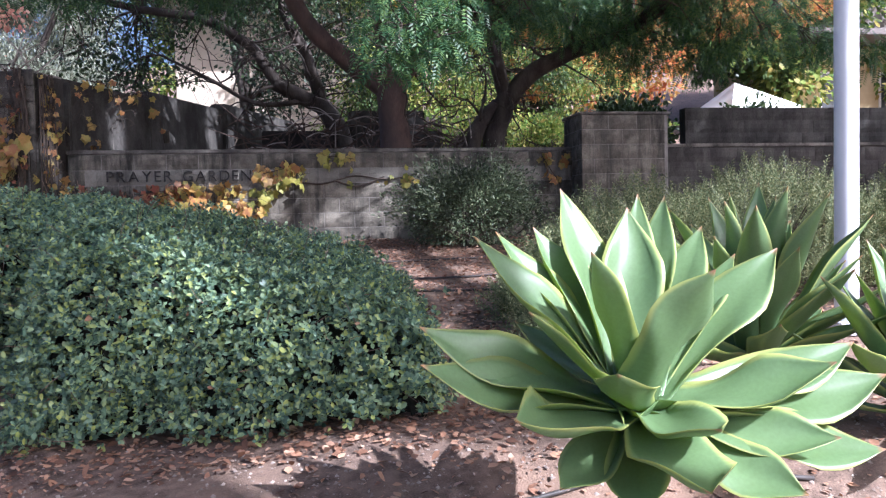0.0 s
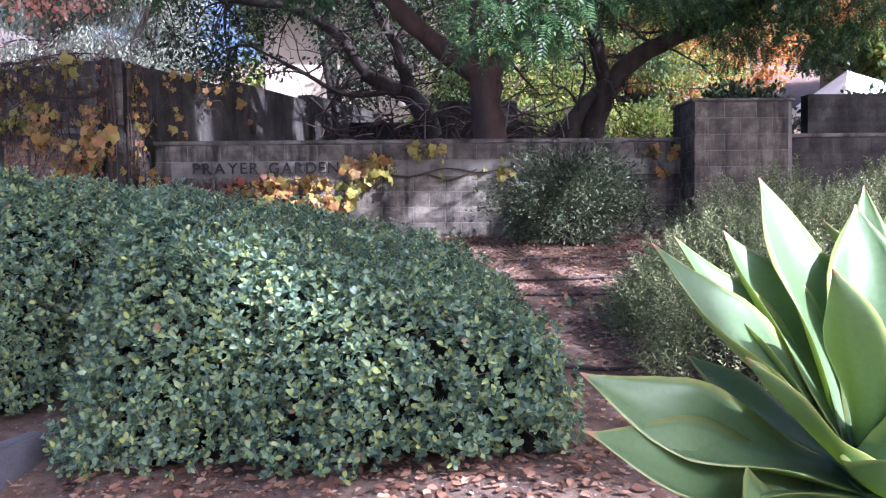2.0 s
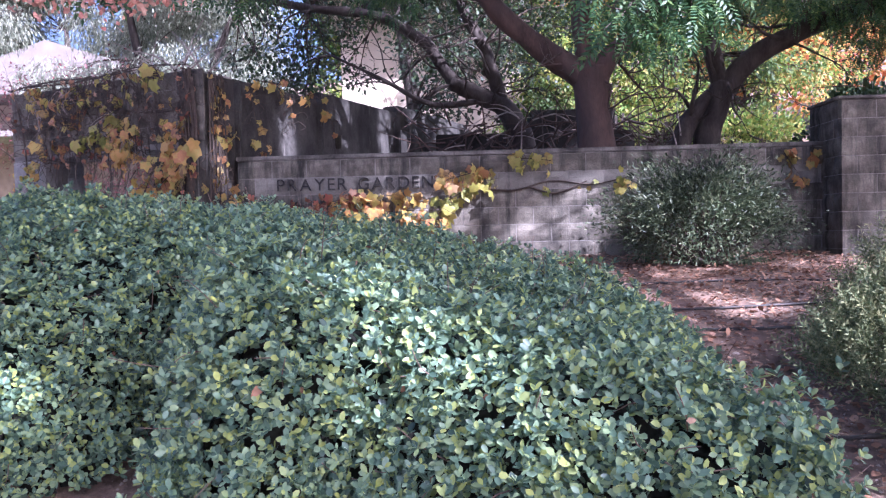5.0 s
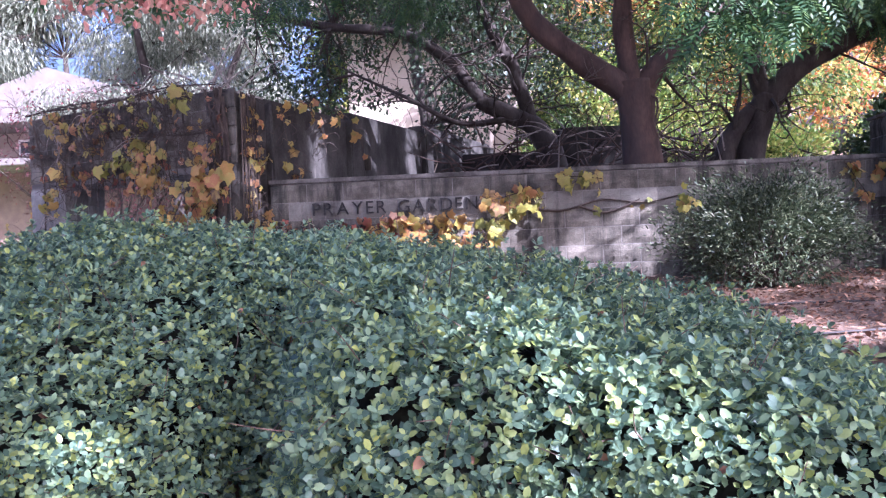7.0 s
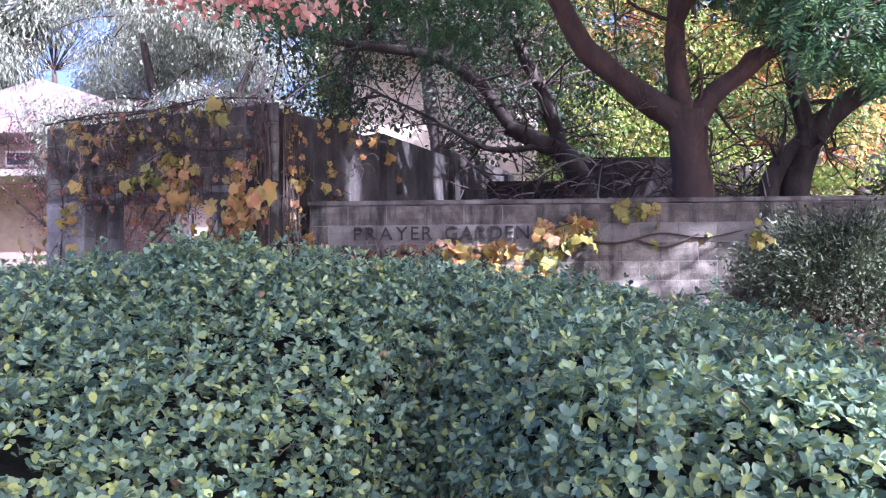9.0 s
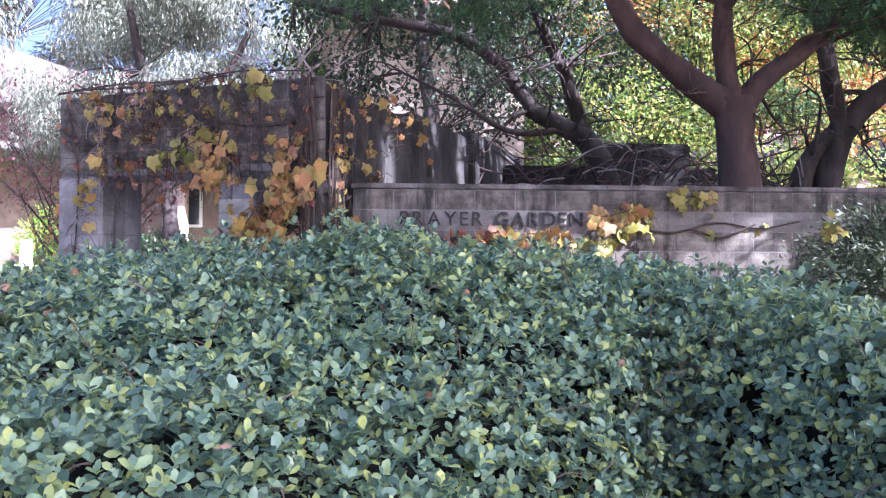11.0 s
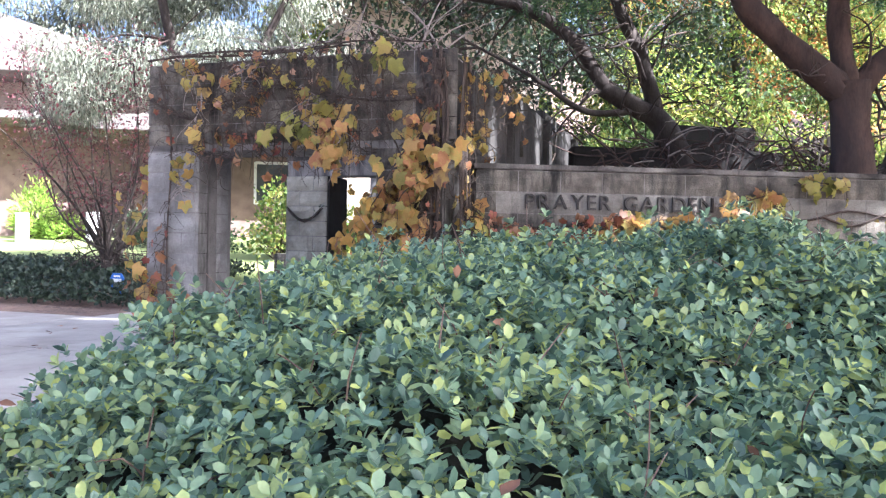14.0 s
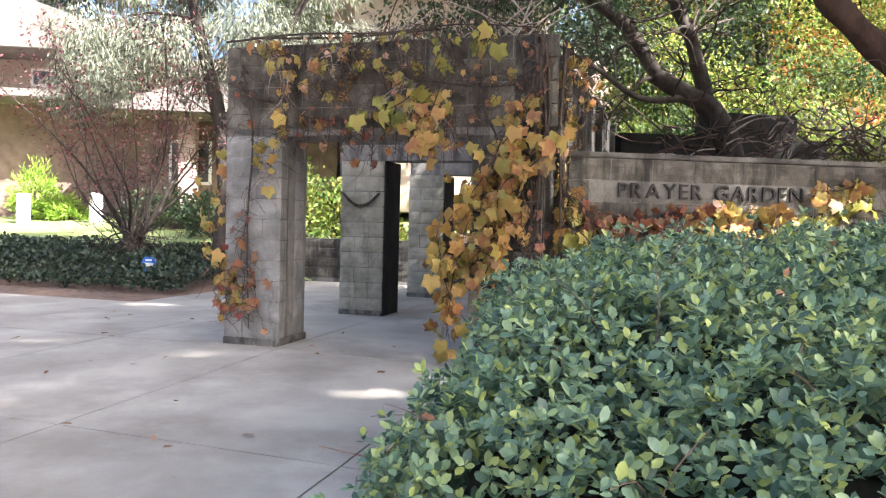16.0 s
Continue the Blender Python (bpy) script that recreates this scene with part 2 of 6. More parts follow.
def agave_material():
    m = leaf_material("blue_green_agave_skin", [(0.10, 0.175, 0.072), (0.13, 0.21, 0.09), (0.17, 0.25, 0.115)], 0.38, 0.32, spec=0.5)
    n, l = m.node_tree.nodes, m.node_tree.links
    hv = n["Hue/Saturation/Value"]
    col = hv.outputs[0]
    for attr, tint, lo, hi in (("edge", (0.40, 0.43, 0.13), 0.84, 0.98), ("tip", (0.36, 0.19, 0.11), 0.955, 0.985)):
        at = n.new("ShaderNodeAttribute")
        at.attribute_name = attr
        r = n.new("ShaderNodeMapRange")
        r.inputs["From Min"].default_value, r.inputs["From Max"].default_value = lo, hi
        l.new(at.outputs["Fac"], r.inputs["Value"])
        mx = n.new("ShaderNodeMix")
        mx.data_type = "RGBA"
        l.new(r.outputs[0], mx.inputs["Factor"])
        l.new(col, mx.inputs["A"])
        mx.inputs["B"].default_value = (*tint, 1)
        col = mx.outputs["Result"]
    l.new(col, n["Principled BSDF"].inputs["Base Color"])
    glow = n.new("ShaderNodeMix")
    glow.data_type = "RGBA"
    glow.inputs["Factor"].default_value = 0.65
    l.new(col, glow.inputs["A"])
    glow.inputs["B"].default_value = (0.50, 0.62, 0.06, 1)
    l.new(glow.outputs["Result"], n["Translucent BSDF"].inputs["Color"])
    return m


L_AGAVE = agave_material()

# ---- mesh helpers ----


class Buf:
    """Collects faces of many pieces into one mesh."""

    def __init__(self):
        self.v, self.f = [], []

    def add(self, verts, faces):
        k = len(self.v)
        self.v.extend(verts)
        self.f.extend([tuple(i + k for i in f) for f in faces])

    def box(self, x0, y0, z0, x1, y1, z1):
        self.add([(x, y, z) for z in (z0, z1) for x, y in ((x0, y0), (x1, y0), (x1, y1), (x0, y1))],
                 [(3, 2, 1, 0), (4, 5, 6, 7), (0, 1, 5, 4), (1, 2, 6, 5), (2, 3, 7, 6), (3, 0, 4, 7)])

    def tube(self, pts, radii, seg=8, wobble=0.0, steps=4):
        pts = [Vector(p) for p in pts]
        P, R = [], []
        for i in range(len(pts) - 1):
            p0, p1, p2, p3 = pts[max(0, i - 1)], pts[i], pts[i + 1], pts[min(len(pts) - 1, i + 2)]
            for k in range(steps):
                t = k / steps
                P.append(0.5 * (2 * p1 + (p2 - p0) * t + (2 * p0 - 5 * p1 + 4 * p2 - p3) * t * t + (3 * p1 - p0 - 3 * p2 + p3) * t ** 3))
                R.append(radii[i] * (1 - t) + radii[i + 1] * t)
        P.append(pts[-1]), R.append(radii[-1])
        k = len(self.v)
        side = Vector((1, 0.3, 0.1))
        for i, (p, r) in enumerate(zip(P, R)):
            d = (P[min(i + 1, len(P) - 1)] - P[max(i - 1, 0)]).normalized()
            side = (side - d * side.dot(d)).normalized()
            up = d.cross(side)
            for j in range(seg):
                a = 2 * math.pi * j / seg
                w = r * (1 + wobble * noise.noise(p * 3 + Vector((math.cos(a), math.sin(a), 0)) * 1.3))
                self.v.append(tuple(p + side * math.cos(a) * w + up * math.sin(a) * w))
        for i in range(len(P) - 1):
            for j in range(seg):
                a, b = k + i * seg + j, k + i * seg + (j + 1) % seg
                self.f.append((a, b, b + seg, a + seg))
        self.f.append(tuple(k + j for j in reversed(range(seg))))
        self.f.append(tuple(k + (len(P) - 1) * seg + j for j in range(seg)))

    def mesh(self, name, mat, smooth=False):
        me = bpy.data.meshes.new(name)
        me.from_pydata(self.v, [], self.f)
        if smooth:
            me.polygons.foreach_set("use_smooth", [True] * len(me.polygons))
        me.materials.append(mat)
        return me


def attach(ob, parent):
    ob.parent = parent
    return ob


def part(name, me, parent, label="", kind=""):
    ob = attach(new(name, me), parent)
    return tagged(ob, label, kind=kind)


def thing(name, label, category, group="", kind="", at=(0, 0, 0), me=None):
    ob = new(name, me)
    ob.location = at
    return tagged(ob, label, category, group, kind)


def bulk(name, template, faces, pos, rot, scale, mat, smooth=False):
    """One mesh of many copies of a template: pos (n,3), rot (n,3,3) with columns x, y, z, scale (n,)."""
    tv, tf = np.asarray(template, float), np.asarray(faces, int)
    n, k, s = len(pos), len(tv), tf.shape[1]
    V = np.einsum("nij,kj->nki", rot, tv) * np.asarray(scale)[:, None, None] + np.asarray(pos)[:, None, :]
    F = (tf[None] + (np.arange(n) * k)[:, None, None]).reshape(-1)
    me = bpy.data.meshes.new(name)
    me.vertices.add(n * k)
    me.vertices.foreach_set("co", V.reshape(-1).astype(np.float32))
    me.loops.add(len(F))
    me.loops.foreach_set("vertex_index", F.astype(np.int32))
    me.polygons.add(len(F) // s)
    me.polygons.foreach_set("loop_start", np.arange(0, len(F), s, dtype=np.int32))
    if smooth:
        me.polygons.foreach_set("use_smooth", np.ones(len(F) // s, bool))
    me.update(calc_edges=True)
    me.materials.append(mat)
    return me


def unit(a):
    return a / np.maximum(1e-9, np.linalg.norm(a, axis=-1, keepdims=True))


def frames(along, normal):
    """Rotations whose y axis runs along the leaf and whose z axis is its face."""
    y = unit(along)
    x = unit(np.cross(y, normal))
    z = np.cross(x, y)
    return np.stack([x, y, z], axis=-1)


def rand_dirs(n):
    return unit(rng.normal(size=(n, 3)))


OVAL = [(0, 0, 0), (0.22, 0.3, 0.03), (0.30, 0.68, 0.05), (0, 1, -0.04), (-0.30, 0.68, 0.05), (-0.22, 0.3, 0.03)]
ROUND = [(0, 0, 0), (0.27, 0.40, 0.06), (0.24, 0.76, 0.05), (0, 1, -0.03), (-0.24, 0.76, 0.05), (-0.27, 0.40, 0.06)]
SLIM = [(0, 0, 0), (0.15, 0.35, 0.03), (0.13, 0.7, 0.03), (0, 1, -0.05), (-0.13, 0.7, 0.03), (-0.15, 0.35, 0.03)]
OVAL_F = [(0, 1, 2, 3), (0, 3, 4, 5)]
LANCE = [(0, 0, 0), (0.11, 0.45, 0.03), (0, 1, -0.06), (-0.11, 0.45, 0.03)]
LANCE_F = [(0, 1, 2, 3)]
PINNATE, PINNATE_F = [], []
for i in range(13):
    side, t = (0 if i == 12 else (1 if i % 2 else -1)), 0.14 + 0.14 * (i // 2)
    base = Vector((0, t, -0.22 * t * t))
    d = Vector((side, 0.55, -0.25)).normalized() * (0.30 if side else 0.25)
    w = Vector((-d.y, d.x, 0)).normalized() * 0.045
    k = len(PINNATE)
    PINNATE += [tuple(base), tuple(base + d * 0.4 + w), tuple(base + d), tuple(base + d * 0.4 - w)]
    PINNATE_F.append((k, k + 1, k + 2, k + 3))
# a five-lobed vine leaf, as triangles round the stalk end
LOBED = [(0, 0.16, 0)]
for a, r in ((-152, 0.36), (-124, 0.54), (-96, 0.44), (-60, 0.62), (-30, 0.49), (0, 0.74), (30, 0.49), (60, 0.62), (96, 0.44), (124, 0.54), (152, 0.36)):
    fold = 0.16 * abs(math.sin(radians(a))) * r
    LOBED.append((r * math.sin(radians(a)) * 0.98, 0.2 + r * math.cos(radians(a)), fold - 0.55 * r * r + (0.10 if abs(a) in (30, 96) else 0)))
LOBED.append((0, 0, 0))
LOBED_F = [(0, i + 1, i) for i in range(1, 11)] + [(0, 1, 12), (0, 12, 11)]

# ---- the plan ----
GL = Vector((-6.43, 11.28))          # front left corner of the gateway
GU, GV = Vector((0.921, -0.389)), Vector((0.389, 0.921))
GYAW = math.degrees(math.atan2(GU.y, GU.x))
Z_GATE = 0.43


def gate_xy(u, v):
    p = GL + GU * u + GV * v
    return p.x, p.y


def gate_uv(x, y):
    d = Vector((x, y)) - GL
    return d.dot(GU), d.dot(GV)


def ease(a, b, t):
    t = min(1, max(0, (t - a) / (b - a)))
    return t * t * (3 - 2 * t)


def paved_z(x, y):
    return Z_GATE + 0.02 * (min(y, 11.0) - 11.0) - 0.04 * (min(max(x, -6.0), 9.0) + 6.0) * (1 - ease(9.0, 11.0, y))


def bed_z(x, y):
    return 0.40 + 0.107 * (y - 3.37) - 0.17 * ease(0.5, -1.3, x) * (1 - ease(4.5, 6.5, y))


def ground_z(x, y):
    u, v = gate_uv(x, y)
    z = paved_z(x, y)
    if y < 10.62:
        k = (ease(2.2, 3.3, y) if x > -1.2 else ease(2.2 + 1.3 * min(1, (-1.2 - x) * 2), 3.3 + 1.6 * min(1, (-1.2 - x) * 2), y)) * ease(0.05, 0.6, x - (-4.8 + 0.17 * (y - 5)))
        z = z * (1 - k) + bed_z(x, y) * k
    if u > 2.75 and y > 10.5:
        z = 2.0 + 0.11 * max(0, y - 12)
    if u <= 2.75 and v > 3:
        z = Z_GATE + 0.09 * max(0, v - (4.0 if u < -3.3 else 8.0))
    if v > 26:
        z += 0.16 * (v - 26)
    return z


# ---- ground ----
def sheet(name, xs, ys, zf, mat, keep=None):
    b = Buf()
    nx = len(xs)
    b.v = [(x, y, zf(x, y)) for y in ys for x in xs]
    for j in range(len(ys) - 1):
        for i in range(nx - 1):
            if keep is None or keep((xs[i] + xs[i + 1]) / 2, (ys[j] + ys[j + 1]) / 2):
                b.f.append((j * nx + i, j * nx + i + 1, (j + 1) * nx + i + 1, (j + 1) * nx + i))
    return b.mesh(name, mat, True)


def spread(a, b, near0, near1, fine, n):
    near = list(np.arange(near0, near1, fine))
    lo = [near0 - (near0 - a) * (k / n) ** 2.2 for k in range(n, 0, -1)]
    hi = [near1 + (b - near1) * (k / n) ** 2.2 for k in range(0, n + 1)]
    return [float(v) for v in lo + near + hi]


def soil_z(x, y):
    u, v = gate_uv(x, y)
    bumps = 0.03 * noise.noise(Vector((x * 1.1, y * 1.1, 0))) + 0.015 * noise.noise(Vector((x * 5, y * 5, 3)))
    return ground_z(x, y) + (bumps if y > 3.0 else 0) - 0.05


tagged(new("ground", sheet("ground", spread(-400, 400, -12, 9, 0.22, 12), spread(-300, 500, 1, 20, 0.22, 12), soil_z, M_SOIL)),
       "brown mulched soil with dry leaves, rising to the walls", "ground", kind="structure")


def lawn_z(x, y):
    return ground_z(x, y) + 0.02


tagged(new("lawn", sheet("lawn", [-40 + 1.0 * i for i in range(45)], [17 + 1.0 * i for i in range(30)], lawn_z, M_LAWN,
                         lambda x, y: gate_uv(x, y)[0] < -2.5 and gate_uv(x, y)[1] > 7)),
       "sunlit mown lawn sloping up to the house", "lawn", kind="structure")

# ---- paving: concrete slabs with tooled joints, laid to the gateway's axes ----
paving = thing("pavement", "pale grey concrete paving with tooled joints", "pavement", kind="structure")


def slab(u0, u1, v0, v1):
    g = 0.006
    b = Buf()
    top, bot = [], []
    for u, v in ((u0 + g, v0 + g), (u1 - g, v0 + g), (u1 - g, v1 - g), (u0 + g, v1 - g)):
        x, y = gate_xy(u, v)
        z = paved_z(x, y)
        top.append((x, y, z)), bot.append((x, y, z - 0.12))
    b.add(bot + top, [(3, 2, 1, 0), (4, 5, 6, 7), (0, 1, 5, 4), (1, 2, 6, 5), (2, 3, 7, 6), (3, 0, 4, 7)])
    part("slab", b.mesh("slab", M_SLAB), paving)


us = [-16.11 + 1.86 * i for i in range(22)]
vs = [-19.32 + 2.75 * i for i in range(12)]
for i in range(len(us) - 1):
    for j in range(len(vs) - 1):
        u0, u1, v0, v1 = us[i], us[i + 1], vs[j], vs[j + 1]
        xm, ym = gate_xy((u0 + u1) / 2, (v0 + v1) / 2)
        if u1 < -3 and v0 > 2:
            continue
        if u1 < -3 and v1 > 4:
            v1 = 4.0
        if v0 < -0.1 and (xm > -5.1 + 0.21 * (ym - 5) + 3.0 or u0 > 4.4) and ym > 0.9:
            continue
        if v0 > -0.2 and u1 > 7:
            continue
        slab(u0, u1, v0, v1)

# ---- concrete block masonry ----
COURSE, BLOCK = 0.198, 0.400


def block_mesh(length, seed, rough=0.009, mat=None):
    """A split-faced block: x along the wall, y into it, z up."""
    b = Buf()
    nx, nz = 4, 3
    h = COURSE - 0.009
    length -= 0.009
    for k in range(nz + 1):
        for i in range(nx + 1):
            edge = i in (0, nx) or k in (0, nz)
            d = 0.012 if edge else rough * noise.noise(Vector((i * 0.9 + seed * 7.1, k * 0.9, seed)))
            b.v.append((length * i / nx, d - 0.004, h * k / nz))
    for k in range(nz):
        for i in range(nx):
            a = k * (nx + 1) + i
            b.f.append((a, a + 1, a + nx + 2, a + nx + 1))
    ring = [i for i in range(nx + 1)] + [k * (nx + 1) + nx for k in range(1, nz + 1)] + [nz * (nx + 1) + i for i in range(nx - 1, -1, -1)] + [k * (nx + 1) for k in range(nz - 1, 0, -1)]
    q = len(b.v)
    b.v += [(b.v[i][0], 0.03, b.v[i][2]) for i in ring]
    for i in range(len(ring)):
        j = (i + 1) % len(ring)
        b.f.append((ring[i], q + i, q + j, ring[j]))
    return b.mesh("block", mat or M_BLOCK)


FULL = [block_mesh(BLOCK, s) for s in range(8)]
HALF = [block_mesh(BLOCK / 2, s + 20) for s in range(4)]
FULL_CLEAN = [block_mesh(BLOCK, s + 60, mat=M_CLEAN) for s in range(6)]
FULL_BUFF = [block_mesh(BLOCK, s + 100, 0.014, M_BUFF) for s in range(6)]
HALF_BUFF = [block_mesh(BLOCK / 2, s + 120, 0.014, M_BUFF) for s in range(4)]
HALF_CLEAN = [block_mesh(BLOCK / 2, s + 80, mat=M_CLEAN) for s in range(4)]
# darker copies of the block for the walls that lie in shade
FULL_DARK = [block_mesh(BLOCK, s + 140, mat=M_SHADE_STREAK) for s in range(6)]
HALF_DARK = [block_mesh(BLOCK / 2, s + 160, mat=M_SHADE_STREAK) for s in range(3)]
SMOOTH_BLOCK = []
for s in range(3):
    SMOOTH_BLOCK.append(block_mesh(BLOCK, s + 40, 0.002, M_BAND))
pick = random.Random(5)


def lay_blocks(parent, x, y, yaw, length, z0, z1, half_start=False, skip=None, smooth=None, clean=False, kinds=None):
    """Courses of blocks down from z1 on a face that starts at (x, y) and runs length metres along yaw."""
    m0 = pose(x, y, 0, 0, 0, yaw)
    k = 0
    while z1 - (k + 1) * COURSE > z0 - 0.12:
        z = z1 - (k + 1) * COURSE
        a = 0.0
        odd = (k % 2 == 1) != half_start
        while a < length - 0.05:
            w = BLOCK / 2 if (odd and a == 0) or length - a < BLOCK * 0.75 else BLOCK
            if not (skip and skip(a + w / 2, z + COURSE / 2)):
                src = (HALF_CLEAN if clean else HALF) if w < BLOCK else (FULL_CLEAN if clean else SMOOTH_BLOCK if smooth and smooth(k) else FULL)
                if kinds:
                    src = kinds[0] if w == BLOCK else kinds[1]
                ob = attach(new("block", pick.choice(src)), parent)
                ob.matrix_world = m0 @ pose(a, pick.uniform(-0.003, 0.003), z)
            a += w
        k += 1


def core(name, x, y, yaw, length, depth, z0, z1, mat=None, inset=0.012):
    """The wall behind its facing blocks."""
    b = Buf()
    b.box(inset, inset, z0, length - inset, depth - inset, z1 - 0.004)
    me = b.mesh(name, mat or M_MORTAR)
    me.transform(pose(x, y, 0, 0, 0, yaw))
    return me


def slab_mesh(name, x, y, yaw, length, depth, z0, z1, mat, bevel=0.012):
    bm = bmesh.new()
    bmesh.ops.create_cube(bm, size=1, matrix=pose(length / 2, depth / 2, (z0 + z1) / 2) @ Matrix.Diagonal((length, depth, z1 - z0, 1)))
    bmesh.ops.bevel(bm, geom=bm.edges[:], offset=bevel, segments=2, affect="EDGES")
    me = bpy.data.meshes.new(name)
    bm.to_mesh(me)
    bm.free()
    me.transform(pose(x, y, 0, 0, 0, yaw))
    me.materials.append(mat)
    return me


# the low front wall that carries the lettering
SIGN_Y, SIGN_TOP = 10.46, 2.345
wall = tagged(new("wall_front", core("wall_front", -3.25, SIGN_Y, 0, 6.75, 0.22, 0.4, SIGN_TOP - 0.05)), "low grey concrete block garden wall with stains", "wall", kind="structure")
lay_blocks(wall, -3.25, SIGN_Y, 0, 6.75, 0.9, SIGN_TOP - 0.055, smooth=lambda k: k == 1)
part("coping", slab_mesh("coping", -3.27, SIGN_Y - 0.012, 0, 6.78, 0.245, SIGN_TOP - 0.05, SIGN_TOP, M_SMOOTH, 0.008), wall)
# the same wall beyond the pier
wall2 = tagged(new("wall_front_far", core("wall_front_far", 4.55, 10.3, 0, 9.0, 0.22, 0.4, 2.32, M_SHADE_STREAK)), "low dark concrete block garden wall", "wall", kind="structure")
lay_blocks(wall2, 4.55, 10.3, 0, 9.0, 0.9, 2.31, kinds=(FULL_DARK, HALF_DARK))
part("coping", slab_mesh("coping", 4.55, 10.288, 0, 9.0, 0.245, 2.32, 2.365, M_SMOOTH, 0.008), wall2)
# pier
pier = tagged(new("wall_pier", core("wall_pier", 3.36, 10.05, 0, 1.25, 0.75, 0.4, 2.74)), "square concrete block pier with dark water stains", "pier", kind="structure")
lay_blocks(pier, 3.36, 10.05, 0, 1.25, 0.9, 2.74, smooth=lambda k: False)
lay_blocks(pier, 3.36, 10.80, -90, 0.75, 0.9, 2.74)
part("coping", slab_mesh("coping", 3.34, 10.03, 0, 1.29, 0.79, 2.74, 2.775, M_SMOOTH, 0.008), pier)
# higher wall behind on the east side
wall3 = tagged(new("wall_terrace", core("wall_terrace", 5.6, 11.6, 0, 9.0, 0.25, 1.8, 3.06, M_SHADE_STREAK)), "stained block wall of the upper terrace, darkened for shade", "wall", kind="structure")
lay_blocks(wall3, 5.6, 11.6, 0, 9.0, 2.2, 3.06, kinds=(FULL_DARK, HALF_DARK))

# ---- gateway: block portal with a deep lintel, and frames repeated behind it ----
gateway = thing("gateway", "grey concrete block gateway overgrown with autumn vines", "gateway", kind="structure")
Z_LINTEL, Z_TOP = 2.445, 3.30


def frame_at(v, first):
    for u0, u1, d in ((0.0, 0.57, 0.62), (2.45, 3.10, 0.62)):
        x, y = gate_xy(u0, v)
        col = part("pillar", core("pillar", x, y, GYAW, u1 - u0, d, 0.2, Z_TOP if first else Z_LINTEL), gateway)
        lay_blocks(col, x, y, GYAW, u1 - u0, 0.42, Z_LINTEL, clean=u0 < 1, kinds=None if first or u0 > 1 else (FULL_BUFF, HALF_BUFF))
        if u0 < 1 and not first:
            # near-black slab puts the shade of the pillar's inner side into colour
            part("channel", slab_mesh("channel", *gate_xy(u1 - 0.008, v + 0.03), GYAW, 0.05, d - 0.06, 0.2, Z_LINTEL - 0.004, M_SHADE_BLACK, 0.006), col, "near-black slab for the shaded pillar side")
        if u0 < 1 and first:
            xs_, ys_ = gate_xy(u1, v)
            lay_blocks(col, xs_, ys_, GYAW + 90, 0.2, 0.42, Z_LINTEL, clean=True)
            xs_, ys_ = gate_xy(u1, v + 0.36)
            lay_blocks(col, xs_, ys_, GYAW + 90, 0.2, 0.42, Z_LINTEL, clean=True)
            xs_, ys_ = gate_xy(u0, v + d)
            lay_blocks(col, xs_, ys_, GYAW - 90, d, 0.42, Z_LINTEL, clean=True)
        foot = slab_mesh("plinth", *gate_xy(u0 - 0.004, v - 0.006), GYAW, u1 - u0 + 0.012, d + 0.012, 0.2, Z_GATE + 0.07, M_SMOOTH, 0.006)
        part("plinth", foot, gateway)
    x, y = gate_xy(0, v)
    beam = part("lintel", core("lintel", x, y, GYAW, 3.10, 0.62 if first else 0.4, Z_LINTEL, Z_TOP if first else Z_LINTEL + 0.4), gateway)
    lay_blocks(beam, x, y, GYAW, 3.10, Z_LINTEL + 0.15, Z_TOP if first else Z_LINTEL + 0.4)
    if first:
        lay_blocks(beam, *gate_xy(0, v + 0.62), GYAW - 90, 0.62, Z_LINTEL + 0.15, Z_TOP)


frame_at(0.0, True)
frame_at(2.75, False)
frame_at(5.5, False)
# the side wall with pilasters that runs back from the gateway
side = tagged(new("wall_side", core("wall_side", *gate_xy(3.04, 0.3), GYAW + 90, 7.0, 0.3, 0.2, 3.2, M_SHADE_STREAK)), "tall weather-streaked concrete side wall, its shade and sun streaks coloured in", "wall", kind="structure")
for v0, v1, zt in ((0.0, 2.4, 3.29), (2.4, 4.6, 3.40), (4.6, 7.4, 3.52)):
    sx, sy = gate_xy(3.10, v0)
    part("panel", slab_mesh("panel", sx, sy, GYAW + 90, v1 - v0 - 0.004, 0.3, 0.2, zt, M_SHADE_STREAK, 0.02), side)
for v0, w in ((0.62, 0.05), (2.3, 0.30), (4.5, 0.26), (7.1, 0.30)):
    px, py = gate_xy(3.10 + 0.09, v0)
    part("pilaster", slab_mesh("pilaster", px, py, GYAW + 90, w, 0.2, 0.2, 3.22 + 0.03 * v0, M_SHADE_STREAK, 0.02), side)
# low garden walls in the shade behind; the first has shade in its colour
back = tagged(new("wall_back", slab_mesh("wall_back", -1.2, 14.9, 2, 3.4, 0.3, 1.8, 3.10, M_SHADE_BLACK, 0.02)), "low dark concrete wall inside the garden", "wall", kind="structure")
part("raised_block", slab_mesh("raised_block", 0.45, 15.4, 2, 1.5, 0.6, 2.2, 3.55, M_SHADE_BLACK, 0.03), back)
lowwall = tagged(new("wall_low", core("wall_low", *gate_xy(-3.0, 7.6), GYAW, 5.4, 0.3, 0.2, 1.30)), "low grey block wall behind the gateway", "wall", kind="structure")
lay_blocks(lowwall, *gate_xy(-3.0, 7.6), GYAW, 5.4, 0.45, 1.30)

# ---- lettering ----
lettering = thing("sign_lettering", "raised weathered bronze capitals on the garden wall", "sign")


